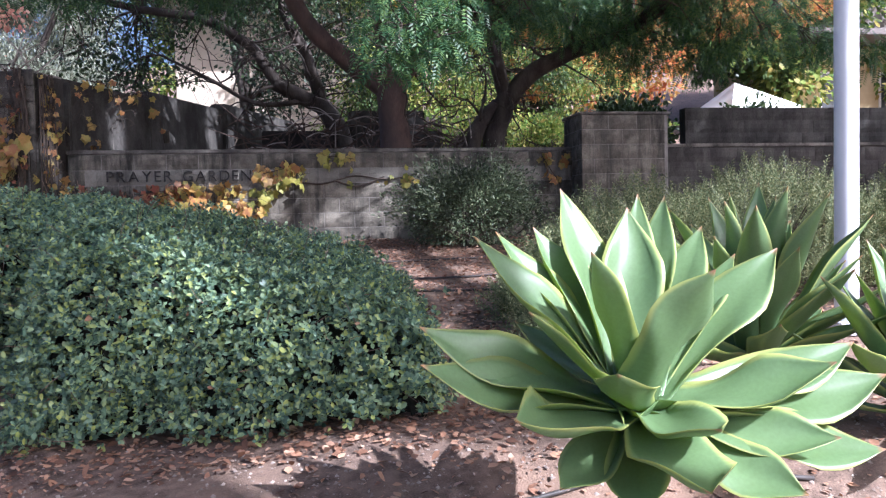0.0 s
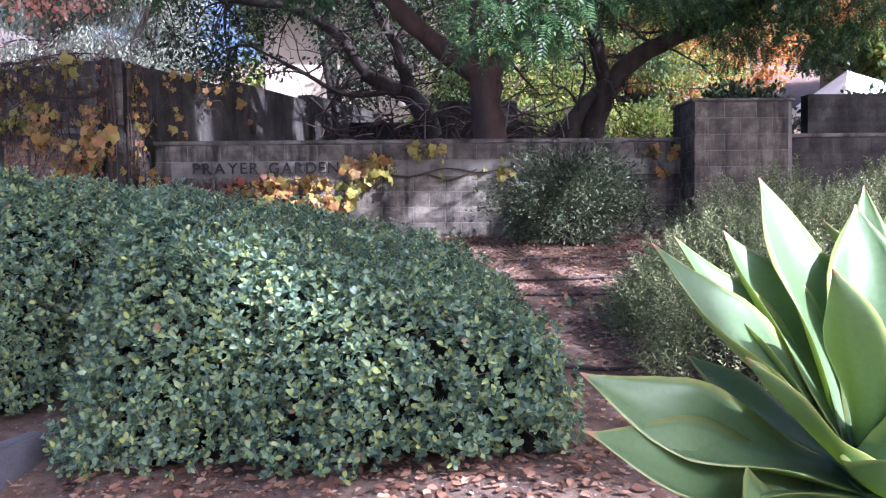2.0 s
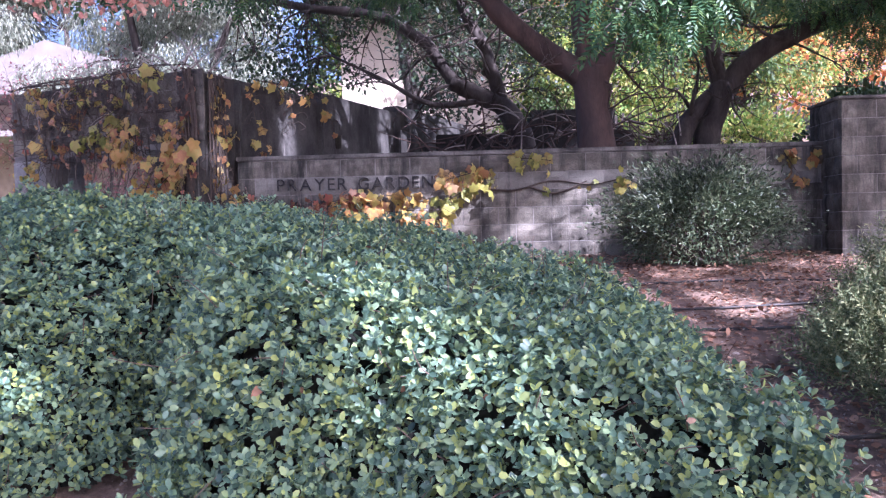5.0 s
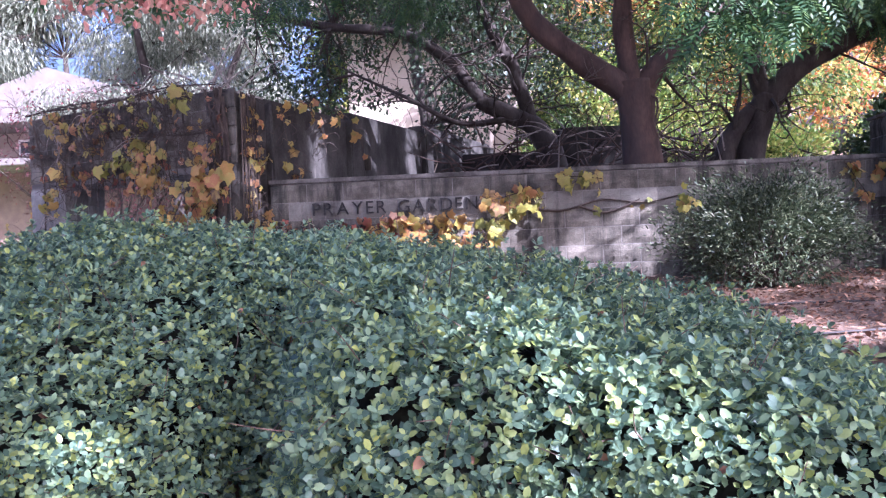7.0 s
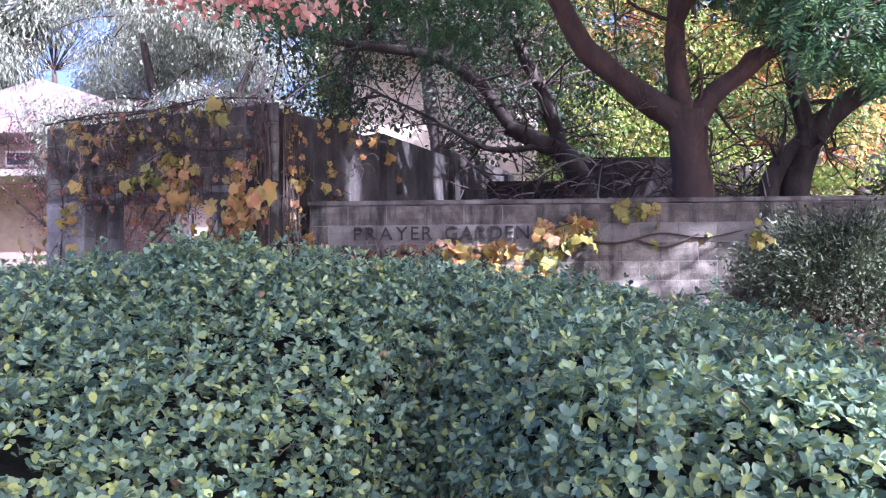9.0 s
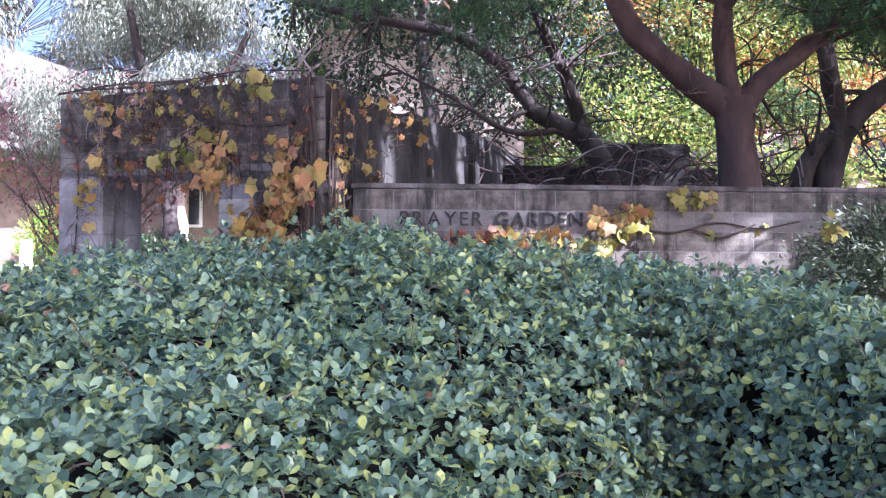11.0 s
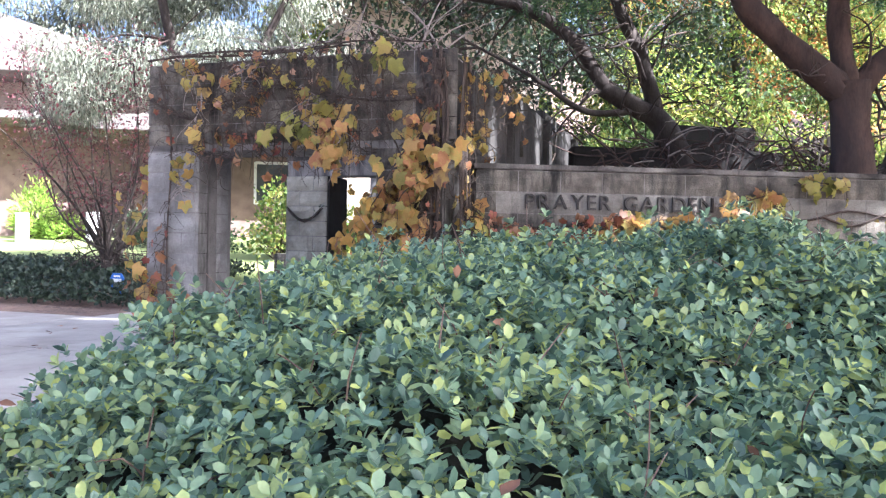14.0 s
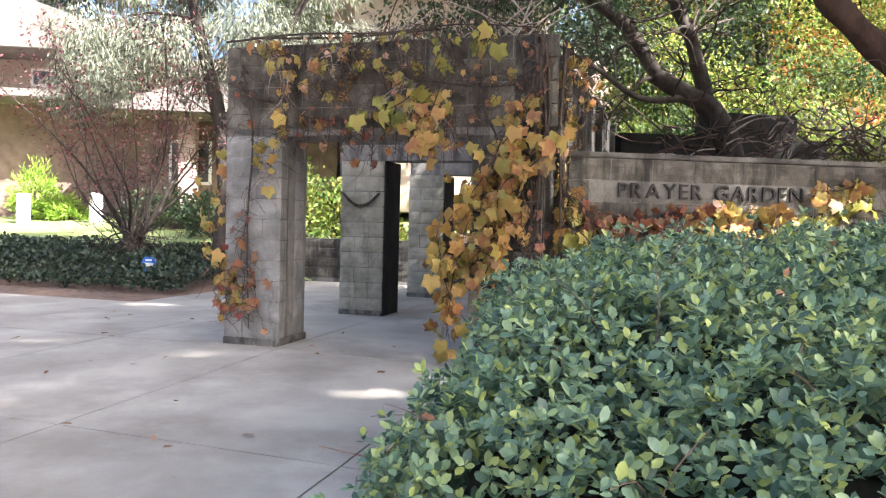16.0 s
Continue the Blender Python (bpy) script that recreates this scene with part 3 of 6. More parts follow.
def letter(ch, x, height, z, yface):
    cu = bpy.data.curves.new("letter", "FONT")
    cu.body, cu.size, cu.extrude, cu.bevel_depth = ch, 1.0, 0.0, 0.0
    ob = bpy.data.objects.new("letter_tmp", cu)
    scene.collection.objects.link(ob)
    dg = bpy.context.evaluated_depsgraph_get()
    me = bpy.data.meshes.new_from_object(ob.evaluated_get(dg))
    bpy.data.objects.remove(ob)
    bm = bmesh.new()
    bm.from_mesh(me)
    ext = bmesh.ops.extrude_face_region(bm, geom=bm.faces[:])
    bmesh.ops.translate(bm, vec=(0, 0, 0.12), verts=[g for g in ext["geom"] if isinstance(g, bmesh.types.BMVert)])
    bmesh.ops.recalc_face_normals(bm, faces=bm.faces[:])
    bm.to_mesh(me)
    bm.free()
    co = np.array([v.co for v in me.vertices])
    lo, hi = co.min(0), co.max(0)
    s = height / (hi[1] - lo[1])
    me.transform(Matrix.Translation((x, yface, z)) @ pose(0, 0, 0, 90) @ Matrix.Diagonal((s * 1.02, s, s, 1)) @ Matrix.Translation((-lo[0], -lo[1], 0)))
    me.materials.clear()
    me.materials.append(M_BRONZE)
    part("letter", me, lettering)
    return (hi[0] - lo[0]) * s * 1.02


def word(text, x0, x1, height, z, yface):
    bpy.context.view_layer.update()
    start = len(lettering.children)
    w, xs_ = 0.0, []
    for ch in text:
        wd = letter(ch, 0, height, z, yface)
        xs_.append((w, wd))
        w += wd
    gap = (x1 - x0 - w) / (len(text) - 1)
    for i, ob in enumerate(lettering.children[start:]):
        ob.location.x = x0 + xs_[i][0] + gap * i


word("PRAYER", -2.79, -1.98, 0.135, 1.935, SIGN_Y - 0.004)
word("GARDEN", -1.85, -0.99, 0.135, 1.935, SIGN_Y - 0.004)


# ---- hedges ----
def hedge_surface(corners, top, round_edge=0.5, grid=0.07, seed=0.0, bulge=0.12):
    """Height field over a polygon: steep rounded flanks, uneven top. Returns vertices and quads."""
    c = np.array(corners, float)
    x0, y0, x1, y1 = c[:, 0].min(), c[:, 1].min(), c[:, 0].max(), c[:, 1].max()
    xs, ys = np.arange(x0 - 0.1, x1 + 0.1, grid), np.arange(y0 - 0.1, y1 + 0.1, grid)
    V = np.zeros((len(ys), len(xs), 3))
    inside = np.zeros((len(ys), len(xs)), bool)
    for j, y in enumerate(ys):
        for i, x in enumerate(xs):
            wob = bulge * noise.noise(Vector((x * 1.7, y * 1.7, seed))) + 0.08 * noise.noise(Vector((x * 5, y * 5, seed)))
            d = 1e9
            for k in range(len(c)):
                (ax, ay), (bx, by) = c[k], c[(k + 1) % len(c)]
                ex, ey = bx - ax, by - ay
                d = min(d, (ex * (y - ay) - ey * (x - ax)) / math.hypot(ex, ey))
            d += wob
            g = ground_z(x, y) - 0.02
            t = min(1, max(0, d / round_edge))
            s = (1 - (1 - t) ** 3) ** 0.5
            h = top(x, y) + 0.13 * noise.noise(Vector((x * 2.3, y * 2.3, seed + 5))) + 0.08 * noise.noise(Vector((x * 5.5, y * 5.5, seed + 9)))
            V[j, i] = (x, y, g + (h - g) * s)
            inside[j, i] = d > 0
    return V, inside


def sample_surface(V, inside, per_m2):
    a, b, c, d = V[:-1, :-1], V[:-1, 1:], V[1:, 1:], V[1:, :-1]
    n1 = np.cross(b - a, c - a)
    n2 = np.cross(c - a, d - a)
    ok = inside[:-1, :-1] | inside[1:, 1:] | inside[:-1, 1:] | inside[1:, :-1]
    P, N = [], []
    for A, B, C, n in ((a, b, c, n1), (a, c, d, n2)):
        area = 0.5 * np.linalg.norm(n, axis=-1) * ok
        cnt = rng.poisson(area * per_m2)
        idx = np.repeat(np.arange(cnt.size), cnt.reshape(-1))
        r1, r2 = rng.random(len(idx)), rng.random(len(idx))
        f = r1 + r2 > 1
        r1[f], r2[f] = 1 - r1[f], 1 - r2[f]
        A_, B_, C_ = (q.reshape(-1, 3)[idx] for q in (A, B, C))
        P.append(A_ + (B_ - A_) * r1[:, None] + (C_ - A_) * r2[:, None])
        N.append(unit(n.reshape(-1, 3)[idx]))
    return np.concatenate(P), np.concatenate(N)


def rosettes(P, N, leaves, size, spread_out=0.9, jitter=0.03):
    """Leaves in small whorls round shoot tips that lean out of the surface."""
    ax = unit(N * 0.8 + rand_dirs(len(P)) * 0.55 + np.array([0, 0, 0.45]))
    P = P + rng.normal(size=P.shape) * jitter * 0.5 + N * (rng.random((len(P), 1)) ** 1.5 * jitter * 2.2 - jitter)
    pos, along, norm, sc = [], [], [], []
    base = rand_dirs(len(P))
    s1 = unit(np.cross(ax, base))
    s2 = np.cross(ax, s1)
    for k in range(leaves):
        ang = 2.4 * k + rng.normal(size=len(P)) * 0.3
        out = s1 * np.cos(ang)[:, None] + s2 * np.sin(ang)[:, None]
        lean = spread_out * (0.55 + 0.75 * k / leaves) + rng.normal(size=len(P)) * 0.12
        d = ax * np.cos(lean * 1.25)[:, None] + out * np.sin(lean * 1.25)[:, None]
        pos.append(P - ax * (size * 0.55 * k / leaves))
        along.append(d)
        norm.append(unit(ax * 1.0 - d * 0.2 + rng.normal(size=d.shape) * 0.15))
        sc.append(size * (0.65 + 0.6 * rng.random(len(P))) * (0.7 if k == 0 else 1))
    return np.concatenate(pos), frames(np.concatenate(along), np.concatenate(norm)), np.concatenate(sc)


def hedge(label, corners, top, seed, round_edge=0.5, per_m2=1600):
    th = thing("hedge", label, "hedge", "clipped hedges")
    V, ins = hedge_surface(corners, top, round_edge, seed=seed)
    # inner shell coloured near-black for the shade between the leaves
    b = Buf()
    ny, nx = ins.shape
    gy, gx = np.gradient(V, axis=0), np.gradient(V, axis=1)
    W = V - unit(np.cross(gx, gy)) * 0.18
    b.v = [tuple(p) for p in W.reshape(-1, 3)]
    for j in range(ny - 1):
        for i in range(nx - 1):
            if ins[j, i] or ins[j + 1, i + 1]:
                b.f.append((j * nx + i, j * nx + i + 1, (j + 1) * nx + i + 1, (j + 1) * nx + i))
    part("thicket", b.mesh("thicket", M_HEDGE_SHADE, True), th)
    P, N = sample_surface(V, ins, per_m2)
    gaps = np.array([noise.noise(Vector(p) * 4.2 + Vector((seed, 0, 0))) for p in P])
    keep = gaps > -0.80 + 0.22 * rng.random(len(P))
    P, N = P[keep], N[keep]
    lump = np.array([noise.noise(Vector(p) * 7.5 + Vector((0, seed, 3))) for p in P])
    P = P + N * (0.095 * lump)[:, None]
    high = P[:, 2] > np.array([ground_z(p[0], p[1]) for p in P]) + 0.015
    P, N = P[high], N[high]
    pos, rot, sc = rosettes(P, N, 6, 0.034, jitter=0.052)
    part("foliage", bulk("foliage", ROUND, OVAL_F, pos, rot, sc, L_HEDGE), th, kind="stuff")
    # bare twigs and caught dead leaves
    tw = Buf()
    sel = rng.choice(len(P), 420, replace=False)
    for i in sel:
        p, n = Vector(P[i]), Vector(N[i])
        d = (n * 0.5 + Vector(rand_dirs(1)[0]) * 0.9).normalized()
        k = rng.uniform(0.6, 1.5)
        tw.tube([p - n * 0.05, p + d * 0.05 * k + n * 0.015, p + d * 0.12 * k + n * 0.03], [0.0025, 0.002, 0.0012], 4, 0, 2)
    part("twig", tw.mesh("twigs", M_STEM), th, kind="stuff")
    sel = rng.choice(len(P), 150, replace=False)
    part("caught_leaves", bulk("caught_leaves", OVAL, OVAL_F, P[sel] + N[sel] * 0.02, frames(rand_dirs(150), N[sel] + rand_dirs(150) * 0.4), 0.025 + 0.03 * rng.random(150), L_DEAD), th,
         "dry brown leaves", "stuff")
    return th


def top_near(x, y):
    ridge = np.interp(x, [-2.4, -1.8, -0.97, -0.26, 0.2, 0.8], [1.62, 1.58, 1.46, 1.25, 1.16, 0.98])
    front = np.interp(x, [-2.0, -1.1, 0.3, 0.7], [1.22, 1.27, 1.02, 0.95])
    k = ease(4.0, 5.6, y)
    return front * (1 - k) + ridge * k - 0.09


def top_far(x, y):
    ridge = np.interp(x, [-5.2, -4.4, -3.9, -3.1, -2.7, -2.2, -1.6], [1.38, 1.54, 1.60, 1.66, 1.70, 1.60, 1.58])
    front = np.interp(x, [-5.2, -4.3, -3.0, -2.2], [1.20, 1.34, 1.24, 1.14])
    k = ease(4.6, 6.0, y)
    return front * (1 - k) + ridge * k - 0.09 - 0.3 * ease(6.6, 8.6, y)


hedge("dense dark green clipped hedge, partly sunlit", [(-1.46, 4.08), (0.50, 3.76), (0.56, 6.4), (0.05, 7.3), (-2.35, 7.4), (-2.15, 6.3)], top_near, 1.0, 0.28)
hedge("broad dense green hedge in the shade", [(-2.2, 4.82), (-1.3, 6.0), (-1.3, 7.5), (-3.8, 8.8), (-4.62, 7.0), (-5.2, 5.2), (-4.4, 4.3), (-3.0, 4.15)], top_far, 11.0, 0.42)


# ---- agaves ----
def agave_leaf(base, tip, width, arch, name="leaf", fold=0.35, roll=0.0, twist=0.0):
    """A thick pointed leaf from the stem to its tip: gutter-shaped, waisted, with a thin margin."""
    base, tip = Vector(base), Vector(tip)
    axis = tip - base
    L = axis.length
    flat = Vector((axis.x, axis.y, 0))
    out = flat.normalized() if flat.length > 1e-3 else Vector((0, -1, 0))
    sidev = Vector((-out.y, out.x, 0))
    b = Buf()
    edge, tipw = [], []
    n, m = 20, 8
    prof = [(0, 0.78), (0.12, 0.70), (0.25, 0.72), (0.40, 0.87), (0.54, 1.0), (0.64, 0.99), (0.76, 0.76), (0.87, 0.42), (0.94, 0.17), (1.0, 0.010)]
    cen = []
    for i in range(n + 1):
        t = i / n
        p = base + axis * t
        bend = arch * L * (4 * t * (1 - t)) * (0.7 + 0.3 * t)
        cen.append(p + Vector((0, 0, -bend)) + out * (bend * 0.55 if arch > 0 else bend * 0.2))
    for layer in (0, 1):
        for i in range(n + 1):
            t = i / n
            w = width * np.interp(t, [q[0] for q in prof], [q[1] for q in prof]) / 2
            d = (cen[min(n, i + 1)] - cen[max(0, i - 1)]).normalized()
            s = (Matrix.Rotation(roll, 3, d) @ (sidev - d * sidev.dot(d))).normalized()
            up = s.cross(d)
            if up.dot(Vector((-out.x, -out.y, 0.8))) < 0:
                up = -up
            if twist:
                # the blade turns its face to the open side as it leaves the stem
                k = twist * min(1, 0.35 + t)
                up = up.lerp(Vector((-0.35, -0.9, 0.35)), k)
                s = d.cross(up).normalized()
                up = s.cross(d)
            thick = 0.020 * (1 - t) ** 0.6 + 0.002
            for j in range(m + 1):
                q = 2 * j / m - 1
                wav = 0.20 * w * math.sin(8 * t + 3 * q + L * 20) * abs(q)
                z = fold * w * q * q + wav - (thick * (1 - q * q) ** 0.5 + 0.0012 if layer else 0)
                b.v.append(tuple(cen[i] + s * (q * w) + up * z))
                edge.append(abs(q) if 0.1 < t else abs(q) * 0.8), tipw.append(t)
    k = (n + 1) * (m + 1)
    for i in range(n):
        for j in range(m):
            a = i * (m + 1) + j
            b.f.append((a, a + 1, a + m + 2, a + m + 1))
            b.f.append((k + a, k + a + m + 1, k + a + m + 2, k + a + 1))
    for i in range(n):
        for j in (0, m):
            a = i * (m + 1) + j
            q = (a, a + m + 1, k + a + m + 1, k + a)
            b.f.append(q if j == 0 else q[::-1])
    me = b.mesh(name, L_AGAVE, True)
    for nm, vals in (("edge", edge), ("tip", tipw)):
        me.attributes.new(nm, "FLOAT", "POINT").data.foreach_set("value", vals)
    return me


def agave(label, foot, crown, tips, widths, twists=()):
    th = thing("agave", label, "agave", "agaves")
    st = Buf()
    st.tube([(foot[0], foot[1], foot[2] - 0.08), ((foot[0] + crown[0]) / 2, (foot[1] + crown[1]) / 2, (foot[2] + crown[2]) / 2), (crown[0], crown[1], crown[2] + 0.06)], [0.05, 0.06, 0.055], 12, 0.2)
    part("stem", st.mesh("stem", M_BARK_GREY, True), th)
    c = Vector(crown)
    for i, (tp, w) in enumerate(zip(tips, widths)):
        tp = Vector(tp)
        d = tp - c
        steep = d.z / d.length
        base = c + Vector((d.x, d.y, 0)) * 0.08 + Vector((0, 0, -0.05 + 0.05 * steep))
        part("leaf", agave_leaf(base, tp, w * 1.5, 0.10 * (1 - max(0, steep)) - 0.03, roll=0.12 * math.sin(i * 2.3), twist=twists[i] if i < len(twists) else 0.0), th)
    return th


TIPS = [(0.25, 2.2, 1.07), (0.24, 2.1, 0.98), (0.44, 2.35, 1.32), (0.54, 2.5, 1.33), (0.68, 2.55, 1.34), (0.79, 2.6, 1.47), (1.01, 2.55, 1.4),
        (1.09, 2.65, 1.45), (1.19, 2.65, 1.44), (1.33, 2.65, 1.33), (1.05, 2.02, 1.22), (1.53, 2.5, 1.25), (1.71, 2.35, 0.94), (1.47, 2.1, 0.93),
        (1.75, 2.25, 0.85), (0.45, 1.9, 0.87), (0.74, 1.95, 0.96), (0.97, 1.84, 0.83), (0.90, 1.76, 0.70), (1.63, 2.1, 0.66), (1.28, 1.95, 0.60),
        (0.60, 2.02, 0.64), (0.78, 1.92, 0.60), (1.45, 2.05, 0.72), (0.55, 2.12, 1.11), (0.76, 2.2, 1.27), (1.43, 2.6, 1.23), (0.66, 2.75, 1.0), (1.2, 2.8, 1.05)]
WIDTHS = [0.135, 0.145, 0.11, 0.10, 0.12, 0.125, 0.135, 0.09, 0.10, 0.12, 0.165, 0.15, 0.135, 0.13, 0.15, 0.17, 0.12, 0.15, 0.19, 0.14, 0.13,
          0.11, 0.12, 0.12, 0.10, 0.11, 0.10, 0.10, 0.10]
agave("large blue-green agave with soft pointed leaves", (0.93, 2.32, ground_z(0.93, 2.32)), (0.93, 2.30, 0.83), TIPS, WIDTHS,
      (0.6, 0.55, 0.4, 0.35, 0.3, 0, 0, 0.3, 0, 0.2, 0, 0.55, 0.55, 0.5, 0.55, 0.45, 0, 0, 0, 0.55, 0.5, 0.3, 0, 0.5, 0.3, 0.3, 0.3))


def rosette_tips(c, r, n, seed):
    rr = random.Random(seed)
    tips, ws = [], []
    for i in range(n):
        a = i * 2.39996
        el = radians(84 - 74 * (i / n) ** 0.9 + rr.uniform(-7, 7))
        L = r * (0.78 + 0.3 * rr.random())
        tips.append((c[0] + L * math.cos(el) * math.cos(a), c[1] + L * math.cos(el) * math.sin(a), c[2] + L * math.sin(el)))
        ws.append(r * rr.uniform(0.115, 0.15))
    return tips, ws


for cx, cy, cz, r, n, sd in ((2.16, 3.75, 0.66, 0.86, 34, 3), (2.72, 3.2, 0.48, 0.78, 32, 8)):
    tips, ws = rosette_tips((cx, cy, cz), r, n, sd)
    agave("blue-green agave rosette behind the larger one", (cx, cy, ground_z(cx, cy)), (cx, cy, cz), tips, ws)


# ---- rosemary and the wall shrub ----
SPRIG, SPRIG_F = [], []
for i in range(22):
    t, a = 0.12 + 0.04 * i, i * 2.4
    L = 0.17 * (1.1 - 0.5 * t)
    d = Vector((math.cos(a) * 0.8, 0.6, math.sin(a) * 0.8)).normalized() * L
    w = d.cross(Vector((0.3, 0.2, 1))).normalized() * 0.017
    base = Vector((0, t, 0))
    k = len(SPRIG)
    SPRIG += [tuple(base), tuple(base + d * 0.5 + w), tuple(base + d), tuple(base + d * 0.5 - w)]
    SPRIG_F.append((k, k + 1, k + 2, k + 3))
k = len(SPRIG)
SPRIG += [(-0.008, 0, 0), (0.008, 0, 0), (0.004, 1, 0), (-0.004, 1, 0)]
SPRIG_F.append((k, k + 1, k + 2, k + 3))


def rosemary(label, lumps, n):
    th = thing("rosemary_bush", label, "shrub")
    pos, along = [], []
    b = Buf()
    for cx, cy, rx, ry, h in lumps:
        g = ground_z(cx, cy)
        m = int(n * rx * ry)
        d = rand_dirs(m)
        d[:, 2] = np.abs(d[:, 2]) ** 1.25
        r = 0.62 + 0.38 * rng.random((m, 1)) ** 0.6
        P = d * r * np.array([rx, ry, h]) + np.array([cx, cy, g])
        pos.append(P)
        along.append(unit(d * np.array([0.55, 0.55, 0.4]) + np.array([0, 0, 0.75]) + rng.normal(size=(m, 3)) * 0.28))
        for q in range(40):
            dd = Vector(d[q]) * 0.8
            b.tube([(cx + dd.x * 0.1, cy + dd.y * 0.1, g - 0.05), (cx + dd.x * rx * 0.5, cy + dd.y * ry * 0.5, g + dd.z * h * 0.6), (cx + dd.x * rx, cy + dd.y * ry, g + dd.z * h)], [0.012, 0.008, 0.004], 5, 0, 3)
    pos, along = np.concatenate(pos), np.concatenate(along)
    part("stem", b.mesh("stems", M_DARKTWIG), th)
    part("foliage", bulk("foliage", SPRIG, SPRIG_F, pos, frames(along, rand_dirs(len(pos))), 0.16 + 0.12 * rng.random(len(pos)), L_ROSEMARY), th, kind="stuff")


rosemary("wide grey-green rosemary bush with upright sprigs", [(1.85, 5.3, 0.62, 0.75, 0.66), (2.6, 6.2, 0.95, 0.9, 0.85), (3.9, 6.4, 1.1, 1.0, 0.98), (5.4, 6.3, 1.1, 1.0, 0.92), (1.55, 4.5, 0.42, 0.55, 0.40), (1.72, 5.4, 0.5, 0.8, 0.45)], 2000)


def leafy_shrub(label, c, r, n, mat, tmpl, tf, size, group="", name="shrub", category="shrub", upright=0.4):
    th = thing(name, label, category, group)
    c, r = np.array(c), np.array(r)
    b = Buf()
    g = ground_z(c[0], c[1]) - 0.05
    tips = rand_dirs(60)
    tips[:, 2] = np.abs(tips[:, 2]) * 1.55 - 0.7
    ends = c + tips * r * (0.35 + 0.75 * rng.random((60, 1)))
    for e in ends:
        s = c + rng.normal(size=3) * 0.06
        mid = (s + e) / 2 + rng.normal(size=3) * 0.06
        b.tube([(s[0], s[1], g), (mid[0], mid[1], (g + e[2]) / 2), tuple(e)], [0.014, 0.009, 0.004], 5, 0, 3)
    part("stem", b.mesh("stems", M_DARKTWIG), th)
    k = rng.integers(0, 60, n)
    P = ends[k] + rng.normal(size=(n, 3)) * r * 0.15
    P[:, 2] = np.maximum(P[:, 2], g + 0.08)
    d = unit(unit(P - c) + np.array([0, 0, upright]) + rng.normal(size=(n, 3)) * 0.75)
    part("foliage", bulk("foliage", tmpl, tf, P, frames(d, rand_dirs(n) + np.array([0, 0, 0.6])), size * (0.6 + 0.8 * rng.random(n)), mat), th, kind="stuff")
    return th


leafy_shrub("dark green shrub with narrow shiny leaves against the wall", (1.80, 9.60, 1.56), (0.95, 0.56, 0.72), 19000, L_SHRUB, SLIM, OVAL_F, 0.047, upright=0.15)


